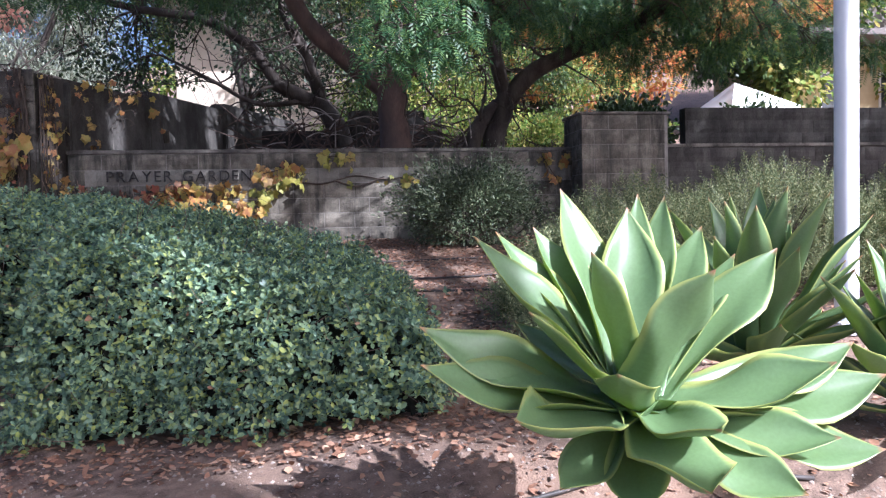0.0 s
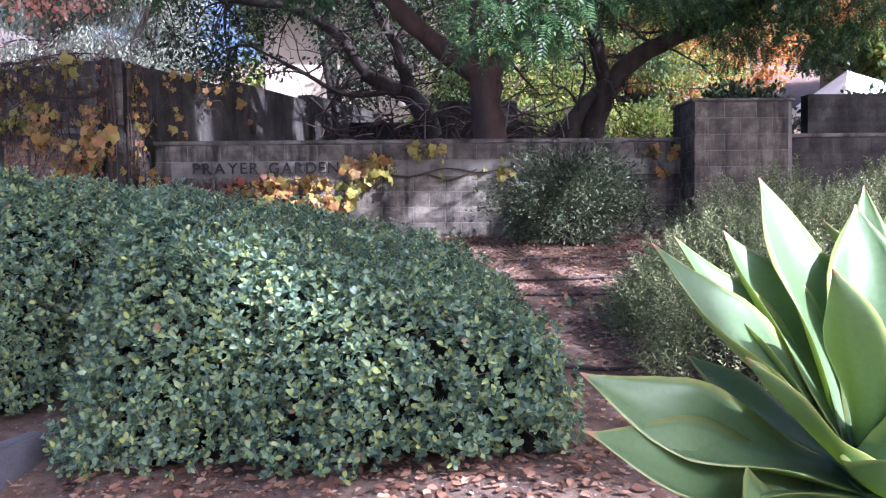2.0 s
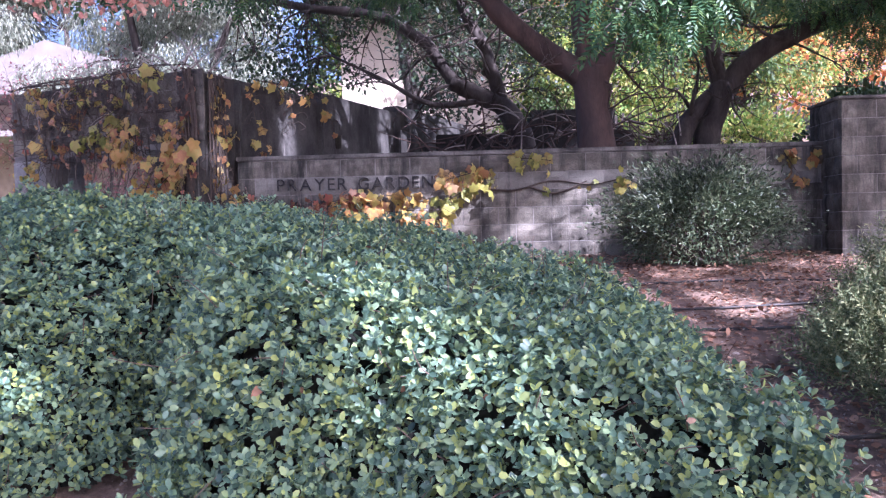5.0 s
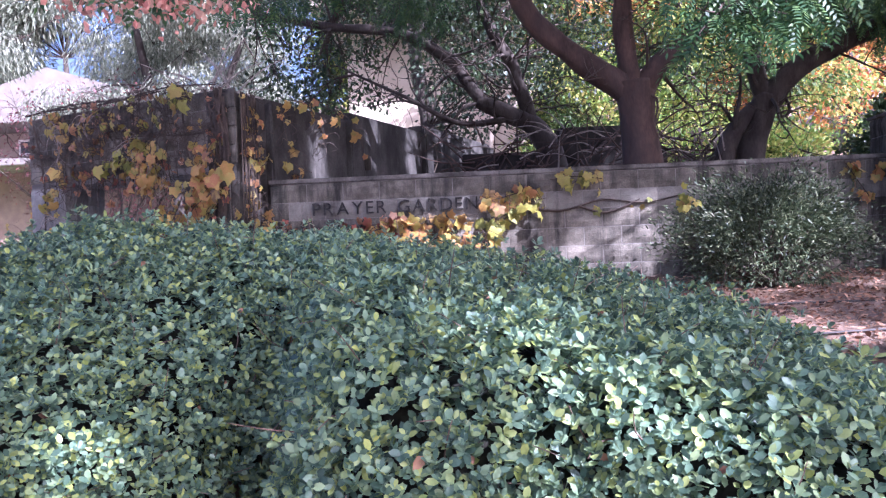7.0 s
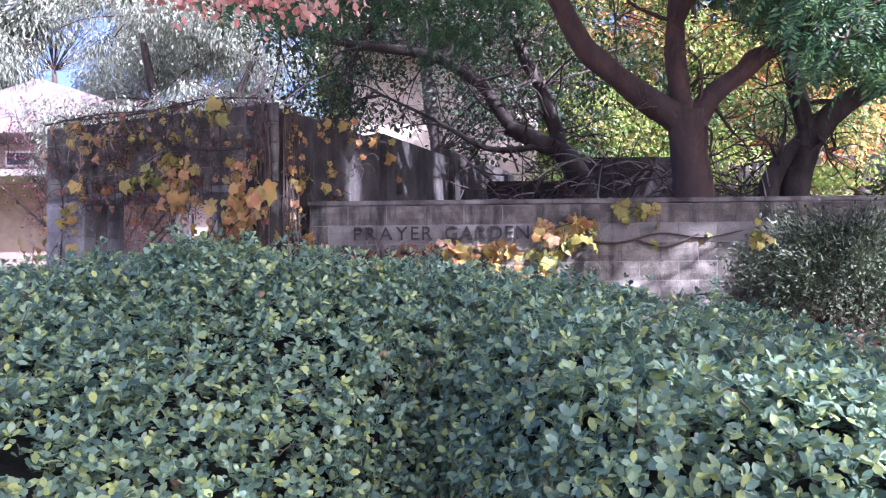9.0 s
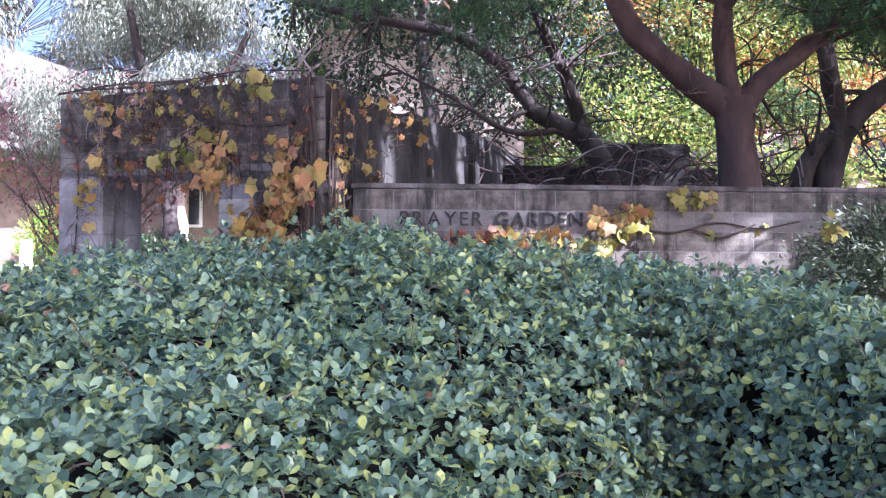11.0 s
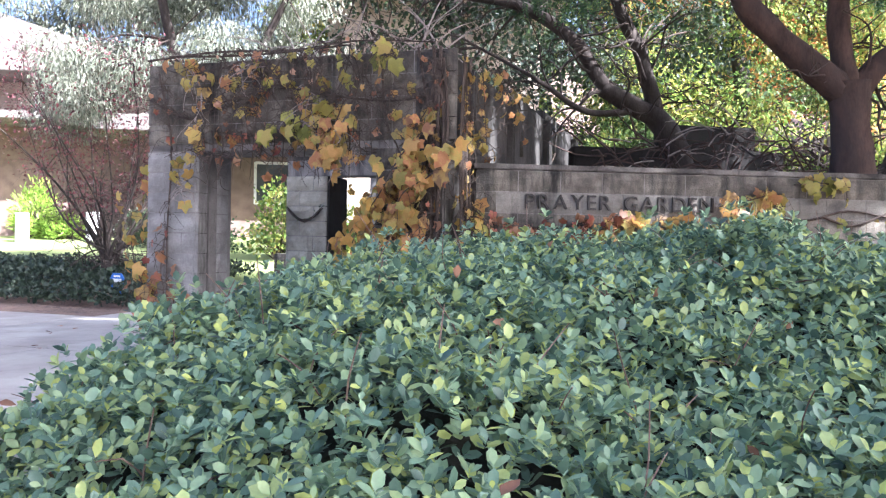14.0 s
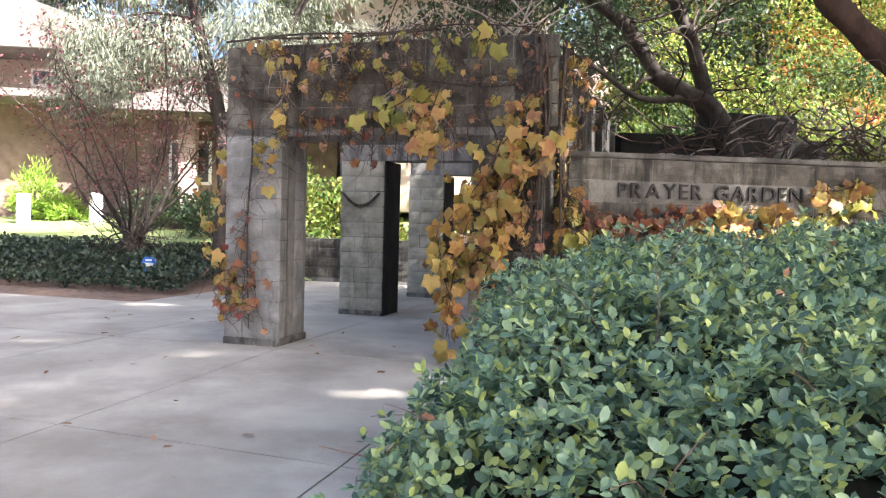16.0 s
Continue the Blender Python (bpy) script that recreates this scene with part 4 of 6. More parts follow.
# ---- trees ----
def tree(label, limbs, clumps, bark, leafmat, leaf, leaf_f, size, per, name="tree", twig_r=0.012, droop=0.5, group="", extra=(), crooked=0):
    """limbs: (points, radii); clumps: (x, y, z, radius). Twigs join each clump to the nearest limb."""
    th = thing(name, label, "tree", group)
    b = Buf()
    nodes = []
    for i, (pts, rad) in enumerate(limbs):
        bb = Buf()
        bb.tube(pts, rad, 12, 0.22, 6)
        part("trunk" if i == 0 else "limb", bb.mesh("limb", bark, True), th)
        nodes += [Vector(p) for p in pts[1:]]
    rr = random.Random(len(clumps))
    for _ in range(crooked):
        pts, rad = rr.choice(limbs[1:])
        i = rr.randrange(1, len(pts))
        p = Vector(pts[i - 1]).lerp(Vector(pts[i]), rr.random())
        d = Vector((rr.gauss(0, 1), rr.gauss(-0.2, 0.5), rr.gauss(0.1, 0.6))).normalized()
        way, step = [p], rr.uniform(0.18, 0.34)
        for _k in range(5):
            d = (d + Vector((rr.gauss(0, 0.45), rr.gauss(0, 0.3), rr.gauss(0.02, 0.45)))).normalized()
            way.append(way[-1] + d * step)
        r0 = min(rad[i] * 0.5, rr.uniform(0.018, 0.036))
        bb = Buf()
        bb.tube(way, [r0 * (1 - 0.17 * k) for k in range(6)], 7, 0.2, 3)
        part("limb", bb.mesh("limb", bark, True), th)
        for k in (2, 3, 4, 5):
            for _q in range(2):
                e = way[k] + Vector((rr.gauss(0, 0.22), rr.gauss(0, 0.15), rr.gauss(0.02, 0.2)))
                b.tube([way[k], (way[k] + e) / 2 + Vector((rr.gauss(0, 0.04), 0, rr.gauss(0, 0.05))), e], [r0 * 0.4, r0 * 0.28, 0.003], 5, 0, 3)
    for x, y, z, r in clumps:
        c = Vector((x, y, z))
        nd = min(nodes, key=lambda q: (q - c).length)
        mid = (nd + c) / 2 + Vector((rr.uniform(-0.15, 0.15), rr.uniform(-0.15, 0.15), 0.12 * (c - nd).length))
        b.tube([nd, mid, c], [twig_r * 1.6, twig_r, twig_r * 0.5], 6, 0.1, 4)
        for q in range(7):
            e = c + Vector(rand_dirs(1)[0]) * r * 0.9
            m2 = (c + e) / 2 + Vector((0, 0, 0.08 * r))
            b.tube([mid.lerp(c, 0.6), m2, e], [twig_r * 0.6, twig_r * 0.4, twig_r * 0.2], 4, 0, 3)
    part("twig", b.mesh("twigs", M_DARKTWIG), th, kind="stuff")
    cl = np.array(clumps)
    for mat, pickm in [(leafmat, None), *extra]:
        use = cl if pickm is None else cl[pickm]
        n = (per * (use[:, 3] ** 2) * 4).astype(int) + 5
        C = np.repeat(use, n, axis=0)
        d = rand_dirs(len(C)) * rng.random((len(C), 1)) ** 0.45
        P = C[:, :3] + d * C[:, 3:4] * np.array([1.1, 1.1, 0.75])
        al = unit(d * 0.8 + rng.normal(size=d.shape) * 0.4 + np.array([0, 0, -droop]))
        # leaves in the way of the chosen sun streaks are dropped
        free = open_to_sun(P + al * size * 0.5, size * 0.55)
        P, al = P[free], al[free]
        part("crown", bulk("crown", leaf, leaf_f, P, frames(al, rand_dirs(len(P)) * 0.6 + np.array([0, 0, 1.0])), size * (0.7 + 0.6 * rng.random(len(P))), mat), th, kind="stuff")
    return th


def scatter_clumps(x0, x1, y0, y1, z0, z1, n, r0, r1, seed):
    rr = random.Random(seed)
    return [(rr.uniform(x0, x1), rr.uniform(y0, y1), rr.uniform(z0, z1), rr.uniform(r0, r1)) for _ in range(n)]


# leaves cleared towards the sun to light chosen streaks: two ends and a radius
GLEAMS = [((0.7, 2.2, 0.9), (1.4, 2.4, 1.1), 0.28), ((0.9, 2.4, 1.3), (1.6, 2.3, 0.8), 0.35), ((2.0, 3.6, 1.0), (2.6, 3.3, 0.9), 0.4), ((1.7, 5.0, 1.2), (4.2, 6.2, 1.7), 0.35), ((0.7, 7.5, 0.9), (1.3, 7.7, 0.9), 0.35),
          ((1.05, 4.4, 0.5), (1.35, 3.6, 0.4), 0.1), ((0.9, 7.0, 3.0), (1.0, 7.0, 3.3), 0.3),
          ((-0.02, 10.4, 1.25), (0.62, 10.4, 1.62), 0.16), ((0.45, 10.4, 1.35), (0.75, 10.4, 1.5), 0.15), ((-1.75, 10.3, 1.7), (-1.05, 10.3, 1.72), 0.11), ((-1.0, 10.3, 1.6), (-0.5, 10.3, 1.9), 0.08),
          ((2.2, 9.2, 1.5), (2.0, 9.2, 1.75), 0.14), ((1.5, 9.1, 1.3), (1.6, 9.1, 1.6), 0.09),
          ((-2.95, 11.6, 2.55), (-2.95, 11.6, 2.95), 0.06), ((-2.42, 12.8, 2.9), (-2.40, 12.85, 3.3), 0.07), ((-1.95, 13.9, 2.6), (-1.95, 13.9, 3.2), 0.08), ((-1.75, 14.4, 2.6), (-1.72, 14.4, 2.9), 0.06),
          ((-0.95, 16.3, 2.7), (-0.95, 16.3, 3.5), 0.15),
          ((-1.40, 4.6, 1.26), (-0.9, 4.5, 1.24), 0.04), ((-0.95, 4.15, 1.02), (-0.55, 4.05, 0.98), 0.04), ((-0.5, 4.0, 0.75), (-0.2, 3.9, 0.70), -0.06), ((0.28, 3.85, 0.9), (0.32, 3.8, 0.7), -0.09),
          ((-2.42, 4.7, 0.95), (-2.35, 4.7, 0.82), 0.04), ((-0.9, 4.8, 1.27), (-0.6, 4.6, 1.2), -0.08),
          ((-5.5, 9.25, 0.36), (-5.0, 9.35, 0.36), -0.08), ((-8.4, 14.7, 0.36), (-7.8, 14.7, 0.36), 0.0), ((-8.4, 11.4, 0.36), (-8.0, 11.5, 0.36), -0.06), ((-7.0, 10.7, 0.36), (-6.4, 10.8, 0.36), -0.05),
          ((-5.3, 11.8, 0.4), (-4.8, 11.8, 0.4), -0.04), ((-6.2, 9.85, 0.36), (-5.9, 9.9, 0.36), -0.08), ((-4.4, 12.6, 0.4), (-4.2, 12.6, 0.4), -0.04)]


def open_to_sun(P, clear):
    """Which of the leaves at P stay off the sun paths to the chosen lit streaks."""
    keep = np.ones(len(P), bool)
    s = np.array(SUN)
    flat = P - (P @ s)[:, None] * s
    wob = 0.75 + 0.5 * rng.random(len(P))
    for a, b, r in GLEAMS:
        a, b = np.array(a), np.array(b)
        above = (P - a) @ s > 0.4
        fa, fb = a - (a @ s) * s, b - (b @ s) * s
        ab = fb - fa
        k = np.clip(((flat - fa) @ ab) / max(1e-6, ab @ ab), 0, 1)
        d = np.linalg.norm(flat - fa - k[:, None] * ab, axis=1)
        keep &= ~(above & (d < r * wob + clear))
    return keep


# the two spreading trees just behind the front wall
tree("spreading tree with reddish bark and feathery green leaves",
     [([(1.02, 11.4, 1.9), (1.0, 11.4, 2.5), (0.96, 11.4, 3.0), (0.92, 11.4, 3.42)], [0.26, 0.215, 0.20, 0.23]),
      ([(0.95, 11.4, 3.25), (0.62, 11.4, 3.50), (0.18, 11.4, 3.82), (-0.25, 11.4, 4.25), (-0.62, 11.3, 4.9), (-1.2, 10.9, 5.8)], [0.17, 0.165, 0.14, 0.125, 0.10, 0.06]),
      ([(0.93, 11.4, 3.3), (0.87, 11.45, 3.8), (0.86, 11.5, 4.45), (1.0, 11.5, 5.5), (1.1, 11.2, 6.6)], [0.15, 0.12, 0.11, 0.09, 0.05]),
      ([(0.98, 11.4, 3.25), (1.25, 11.35, 3.62), (1.68, 11.3, 3.95), (2.3, 11.2, 4.5), (3.1, 10.6, 5.3)], [0.14, 0.115, 0.10, 0.09, 0.05]),
      ([(0.87, 11.5, 4.45), (0.95, 10.2, 4.95), (0.9, 8.7, 4.7), (0.85, 7.6, 3.9), (0.85, 7.2, 3.2)], [0.07, 0.055, 0.04, 0.025, 0.012]),
      ([(-0.62, 11.3, 4.9), (-1.6, 9.6, 5.3), (-2.4, 7.8, 4.9), (-2.85, 6.3, 3.7)], [0.07, 0.05, 0.03, 0.012])],
     (scatter_clumps(-3.5, 3.5, 9.0, 13.5, 5.0, 7.0, 44, 0.5, 0.85, 4)) + [(0.52, 7.0, 2.84, 0.26), (0.80, 7.1, 2.92, 0.30), (1.08, 7.1, 3.0, 0.30), (0.62, 7.1, 3.12, 0.34), (0.95, 7.2, 3.25, 0.36), (1.25, 7.2, 3.3, 0.34), (0.7, 7.4, 3.5, 0.4), (1.1, 7.5, 3.6, 0.4), (2.5, 10.9, 4.3, 0.5), (2.7, 11.1, 4.4, 0.6), (2.0, 10.9, 4.5, 0.5), (-3.2, 10.6, 4.5, 0.5), (-3.8, 10.4, 4.6, 0.5), (-2.6, 10.8, 4.7, 0.5), (-2.75, 6.2, 3.3, 0.3), (-3.0, 6.2, 3.2, 0.28), (-2.6, 6.3, 3.2, 0.25)],
     M_BARK, L_PISTACHE, PINNATE, PINNATE_F, 0.21, 120, droop=0.7, crooked=16)
tree("spreading tree with two rough stems and feathery leaves",
     [([(2.72, 12.8, 1.9), (2.76, 12.8, 2.6), (2.9, 12.8, 3.1), (3.02, 12.8, 3.45)], [0.24, 0.19, 0.17, 0.16]),
      ([(2.98, 12.8, 3.3), (3.44, 12.75, 3.80), (4.14, 12.6, 4.14), (5.04, 12.3, 4.48), (6.2, 11.6, 5.2)], [0.16, 0.15, 0.13, 0.11, 0.06]),
      ([(3.0, 12.8, 3.35), (2.86, 12.8, 3.9), (2.77, 12.8, 4.45), (2.69, 12.8, 5.0), (2.6, 12.6, 6.2)], [0.13, 0.12, 0.11, 0.10, 0.05]),
      ([(2.3, 12.7, 1.9), (2.42, 12.75, 2.7), (2.62, 12.8, 3.05), (2.85, 12.8, 3.3)], [0.16, 0.14, 0.12, 0.10]),
      ([(5.04, 12.3, 4.48), (5.6, 10.4, 5.2), (5.8, 8.4, 5.9), (5.6, 6.8, 6.2)], [0.09, 0.07, 0.05, 0.03])],
     # the high forward clumps are added out of view to shade the walls
     (scatter_clumps(2.0, 9.0, 7.5, 14.5, 4.9, 7.2, 80, 0.5, 0.9, 9)) + [(4.0, 12.0, 4.5, 0.6), (4.8, 12.0, 4.6, 0.6), (5.6, 11.8, 4.5, 0.6), (6.4, 11.6, 4.4, 0.6), (6.2, 12.2, 3.9, 0.5), (5.0, 12.6, 4.0, 0.5), (7.5, 12.0, 4.6, 0.7), (8.4, 12.2, 4.4, 0.6), (3.4, 12.2, 4.9, 0.6), (5.2, 11.7, 4.0, 0.42), (6.0, 11.4, 3.95, 0.4), (6.9, 11.4, 4.1, 0.45), (7.7, 11.4, 4.0, 0.45), (4.5, 11.8, 4.15, 0.45), (8.4, 11.2, 3.9, 0.45)],
     M_BARK_GREY, L_PISTACHE, PINNATE, PINNATE_F, 0.21, 120, droop=0.6, crooked=22)
# the leaning dark tree farther in
tree("leaning dark evergreen with crooked bare branches",
     [([(0.40, 14.4, 2.2), (0.28, 14.45, 2.9), (-0.03, 14.5, 3.45), (-0.35, 14.5, 3.62), (-0.9, 14.5, 3.9)], [0.22, 0.19, 0.17, 0.15, 0.12]),
      ([(-0.7, 14.5, 3.75), (-1.0, 14.5, 4.1), (-1.33, 14.5, 4.58), (-2.1, 14.5, 5.04), (-3.2, 14.4, 5.18), (-4.4, 14.2, 5.4)], [0.11, 0.10, 0.095, 0.085, 0.07, 0.05]),
      ([(-0.03, 14.5, 3.4), (-0.2, 14.5, 4.0), (-0.36, 14.5, 4.5), (-0.66, 14.5, 5.06), (-1.0, 14.6, 6.0)], [0.12, 0.11, 0.10, 0.085, 0.05]),
      ([(-0.35, 14.5, 3.6), (-1.2, 14.2, 3.5), (-2.0, 14.0, 3.9), (-2.8, 14.0, 4.3)], [0.06, 0.045, 0.03, 0.015])],
     [c for c in scatter_clumps(-5.0, 1.5, 13.6, 17.0, 4.2, 6.8, 70, 0.4, 0.75, 14) if not (-3.3 < c[0] < -1.7 and c[2] < 5.4)] + scatter_clumps(-4.6, -3.4, 14.2, 16.0, 3.7, 4.8, 9, 0.4, 0.6, 15) + scatter_clumps(-3.2, -1.7, 14.2, 16.0, 3.7, 5.6, 9, 0.24, 0.36, 16),
     M_BARK_GREY, L_DARK, OVAL, OVAL_F, 0.085, 115, droop=0.3, crooked=34)
# tall unseen trees added sunward behind the walker to shade hedge, gateway and walls


# leaf clumps set up-sun of the rectangle they are to shade
def sunward(x0, x1, y0, y1, z, s, n, r0, r1, seed):
    rr = random.Random(seed)
    out = []
    for _ in range(n):
        p = Vector((rr.uniform(x0, x1), rr.uniform(y0, y1), z)) + SUN * (s + rr.uniform(-1.5, 1.5))
        out.append((p.x, p.y, p.z, rr.uniform(r0, r1)))
    return out


tree("unseen tall tree added behind the path to cast shade",
     [([(8.5, -6.5, -0.4), (8.3, -6.2, 4.0), (7.8, -5.0, 8.0), (7.4, -4.0, 12.0)], [0.42, 0.34, 0.26, 0.14]),
      ([(8.0, -5.6, 6.5), (6.0, -2.5, 10.0), (4.0, 0.0, 12.0)], [0.18, 0.13, 0.07]),
      ([(8.0, -5.6, 7.0), (9.5, -1.0, 10.5), (10.5, 2.0, 12.5)], [0.18, 0.13, 0.07])],
     (sunward(-14.0, -6.0, 14.0, 20.0, 0.8, 18.0, 60, 0.7, 1.1, 48) + sunward(-5.6, -2.2, 3.6, 9.0, 1.2, 17.0, 42, 0.6, 1.0, 31) + sunward(-2.6, 0.4, 6.0, 8.0, 1.2, 17.0, 24, 0.5, 0.8, 37) + sunward(-2.4, 1.1, 3.5, 6.2, 0.9, 17.0, 90, 0.45, 0.7, 38) + sunward(-2.4, -0.4, 4.5, 6.2, 1.3, 17.0, 22, 0.4, 0.65, 39) + sunward(-4.6, -2.4, 4.3, 5.6, 1.2, 17.0, 14, 0.4, 0.7, 40) + sunward(-11.5, -5.0, 3.0, 14.0, 0.4, 18.0, 90, 0.8, 1.2, 32) + sunward(-7.0, -0.5, 10.0, 15.0, 2.0, 16.0, 60, 0.6, 1.0, 34)),
     M_BARK_GREY, L_PISTACHE, PINNATE, PINNATE_F, 0.36, 66, droop=0.4, twig_r=0.0045)
tree("second unseen tall tree added behind the path to cast shade",
     [([(15.5, -4.5, -0.4), (15.3, -4.2, 4.0), (14.6, -3.0, 8.0), (13.8, -1.4, 11.5)], [0.42, 0.34, 0.26, 0.14]),
      ([(15.0, -3.6, 6.0), (12.5, -0.5, 9.5), (11.0, 1.0, 11.5)], [0.18, 0.13, 0.07])],
     (sunward(-1.0, 12.0, 9.8, 14.0, 1.6, 14.0, 80, 0.5, 1.0, 35) + sunward(1.0, 6.0, 4.8, 9.5, 1.0, 15.0, 14, 0.5, 0.9, 36)),
     M_BARK_GREY, L_PISTACHE, PINNATE, PINNATE_F, 0.36, 66, droop=0.4, twig_r=0.0045)

# ---- trees and buildings in the distance ----
tree("grey-green weeping tree behind the gateway",
     [([(-7.9, 19.4, 0.4), (-7.75, 19.5, 2.0), (-7.9, 19.6, 3.6), (-8.4, 19.6, 5.6), (-8.8, 19.6, 7.5)], [0.20, 0.17, 0.15, 0.11, 0.06]),
      ([(-7.9, 19.6, 3.4), (-6.9, 19.4, 4.8), (-6.0, 19.0, 6.4)], [0.13, 0.10, 0.05])],
     scatter_clumps(-11.2, -5.0, 17.8, 21.5, 4.0, 8.8, 62, 0.5, 0.9, 41), M_BARK_GREY, L_GREY, LANCE, LANCE_F, 0.12, 560, droop=1.3)
tree("yellow-green sunlit tree beyond the garden",
     [([(4.2, 20.5, 2.6), (4.3, 20.6, 4.5), (4.0, 20.7, 7.0), (4.2, 20.7, 9.0)], [0.22, 0.18, 0.14, 0.06])],
     scatter_clumps(0.6, 8.0, 18.6, 23.0, 3.4, 9.5, 80, 0.6, 1.1, 42), M_BARK_GREY, L_SUNNY, OVAL, OVAL_F, 0.10, 190, droop=0.5, group="background trees")
tree("orange autumn tree beyond the garden",
     [([(9.5, 24, 3.0), (9.6, 24, 5.0), (9.4, 24.2, 8.0), (9.5, 24, 10.5)], [0.25, 0.2, 0.15, 0.06])],
     scatter_clumps(6.0, 11.0, 22.5, 25.0, 5.0, 11.5, 40, 0.6, 1.0, 43) + scatter_clumps(10.0, 17.0, 22.5, 27.0, 8.0, 12.5, 36, 0.6, 1.1, 47) + scatter_clumps(1.0, 6.0, 24, 27, 8.0, 11.5, 24, 0.6, 1.0, 44), M_BARK_GREY, L_AUTUMN, OVAL, OVAL_F, 0.17, 120, droop=0.3, group="background trees")
tree("dense green tree behind the side wall",
     [([(-2.0, 21.5, 2.6), (-2.1, 21.4, 4.6), (-2.4, 21.4, 7.0), (-2.2, 21.2, 9.0)], [0.25, 0.2, 0.15, 0.06])],
     scatter_clumps(-5.2, -2.6, 18.6, 23.0, 7.8, 10.5, 26, 0.6, 1.0, 45) + scatter_clumps(-1.8, 1.4, 18.6, 23.0, 3.4, 9.8, 46, 0.5, 1.0, 46), M_BARK_GREY, L_COVER, OVAL, OVAL_F, 0.12, 75, droop=0.3, group="background trees")
# pale tree added to cover blue sky, standing in for white haze
tree("pale tree added far behind the house for the sky haze",
     [([(-25, 47, ground_z(-25, 47) - 0.2), (-24.8, 47, 9), (-25, 47, 14)], [0.4, 0.3, 0.12])],
     scatter_clumps(-36, -14, 45, 50, 6.0, 24.0, 150, 1.4, 2.2, 51), M_BARK_GREY, L_GREY, LANCE, LANCE_F, 0.5, 60, droop=0.6, group="far trees")
for bx, by, sd in ((12, 36, 53), (24, 34, 54), (34, 40, 55), (-2, 46, 56)):
    g = ground_z(bx, by)
    tree("tall dark tree on the slope far behind",
         [([(bx, by, g - 0.2), (bx + 0.2, by, g + 4), (bx, by, g + 8), (bx, by, g + 12)], [0.4, 0.34, 0.25, 0.1])],
         scatter_clumps(bx - 7, bx + 7, by - 3, by + 3, g + 1.5, g + 14, 70, 1.2, 2.0, sd), M_BARK_GREY, L_COVER if sd % 2 else L_SUNNY, OVAL, OVAL_F, 0.34, 45, droop=0.3, group="far trees")


def shrub_row(label, x0, x1, y0, y1, h, n, mat, seed):
    rr = random.Random(seed)
    for _ in range(n):
        x, y = rr.uniform(x0, x1), rr.uniform(y0, y1)
        g = ground_z(x, y)
        r = rr.uniform(0.6, 1.1)
        leafy_shrub(label, (x, y, g + h * 0.5), (r, r, h * 0.55), 1600, mat, OVAL, OVAL_F, 0.09, "garden shrubs")


shrub_row("sunlit leafy shrub inside the garden", 0.5, 8.5, 16.5, 18.5, 1.2, 9, L_SUNNY, 3)
shrub_row("dark leafy shrub inside the garden", 4.5, 9.0, 13.2, 15.2, 1.3, 6, L_DARK, 4)


def house(label, x, y, z0, w, d, storeys, wallmat, roofmat, name="house", windows=True):
    th = thing(name, label, "house")
    z = z0
    for i, (inset, h, mat) in enumerate(storeys):
        part("wall", slab_mesh("wall", x + inset, y + inset * 0.6, 0, w - 2 * inset, d - inset, z, z + h, mat, 0.03), th)
        nwin = int((w - 2 * inset) // 3) if windows and (i or len(storeys) == 1) else 0
        for k in range(nwin):
            wx = x + inset + 1.0 + k * 3.0
            win = part("window", slab_mesh("window", wx, y + inset * 0.6 - 0.05, 0, 1.4, 0.12, z + h * 0.35, z + h * 0.8, M_WHITE, 0.02), th)
            part("pane", slab_mesh("pane", wx + 0.1, y + inset * 0.6 - 0.065, 0, 1.2, 0.05, z + h * 0.35 + 0.1, z + h * 0.8 - 0.1, M_GLASSY, 0.005), win)
        part("eave", slab_mesh("eave", x + inset - 0.9, y + inset * 0.6 - 2.2, 0, w - 2 * inset + 1.8, d - inset + 2.8, z + h, z + h + 0.28, roofmat, 0.03), th)
        z += h + 0.28
    ins = storeys[-1][0]
    b = Buf()
    xa, xb, ya, yb = x + ins - 0.9, x + w - ins + 0.9, y + ins * 0.6 - 1.0, y + d + 0.5
    xm = (xa + xb) / 2
    zt = z + (xb - xa) * 0.16
    b.add([(xa, ya, z), (xb, ya, z), (xm, ya, zt), (xa, yb, z), (xb, yb, z), (xm, yb, zt)], [(0, 1, 2), (5, 4, 3), (0, 2, 5, 3), (1, 4, 5, 2), (0, 3, 4, 1)])
    part("roof", b.mesh("roof", roofmat), th)
    return th


hs = house("two-storey brown brick house with pale eaves", -25.5, 33.0, 0.9, 14.5, 9.0, ((0.0, 4.6, M_BRICKRED), (1.4, 1.5, M_TAN)), M_STUCCO, M_ROOF)
part("column", slab_mesh("column", -10.9, 29.6, 0, 0.55, 0.55, 0.9, 5.4, M_STUCCO, 0.03), hs)
house("long cream stucco building on the slope", -5.3, 29.0, 2.0, 6.5, 8.0, ((0.0, 7.6, M_CREAM),), M_CREAM, M_CREAM, "building", False)
house("low brown brick wing beyond the gateway", -12.4, 30.6, 1.6, 6.6, 6.0, ((0.0, 3.3, M_BRICKRED),), M_STUCCO, M_ROOF, "building")
house("ochre building with white windows", 21.5, 33.0, 3.0, 9.0, 8.0, ((0.0, 6.0, M_OCHRE),), M_OCHRE, M_ROOF, "building")

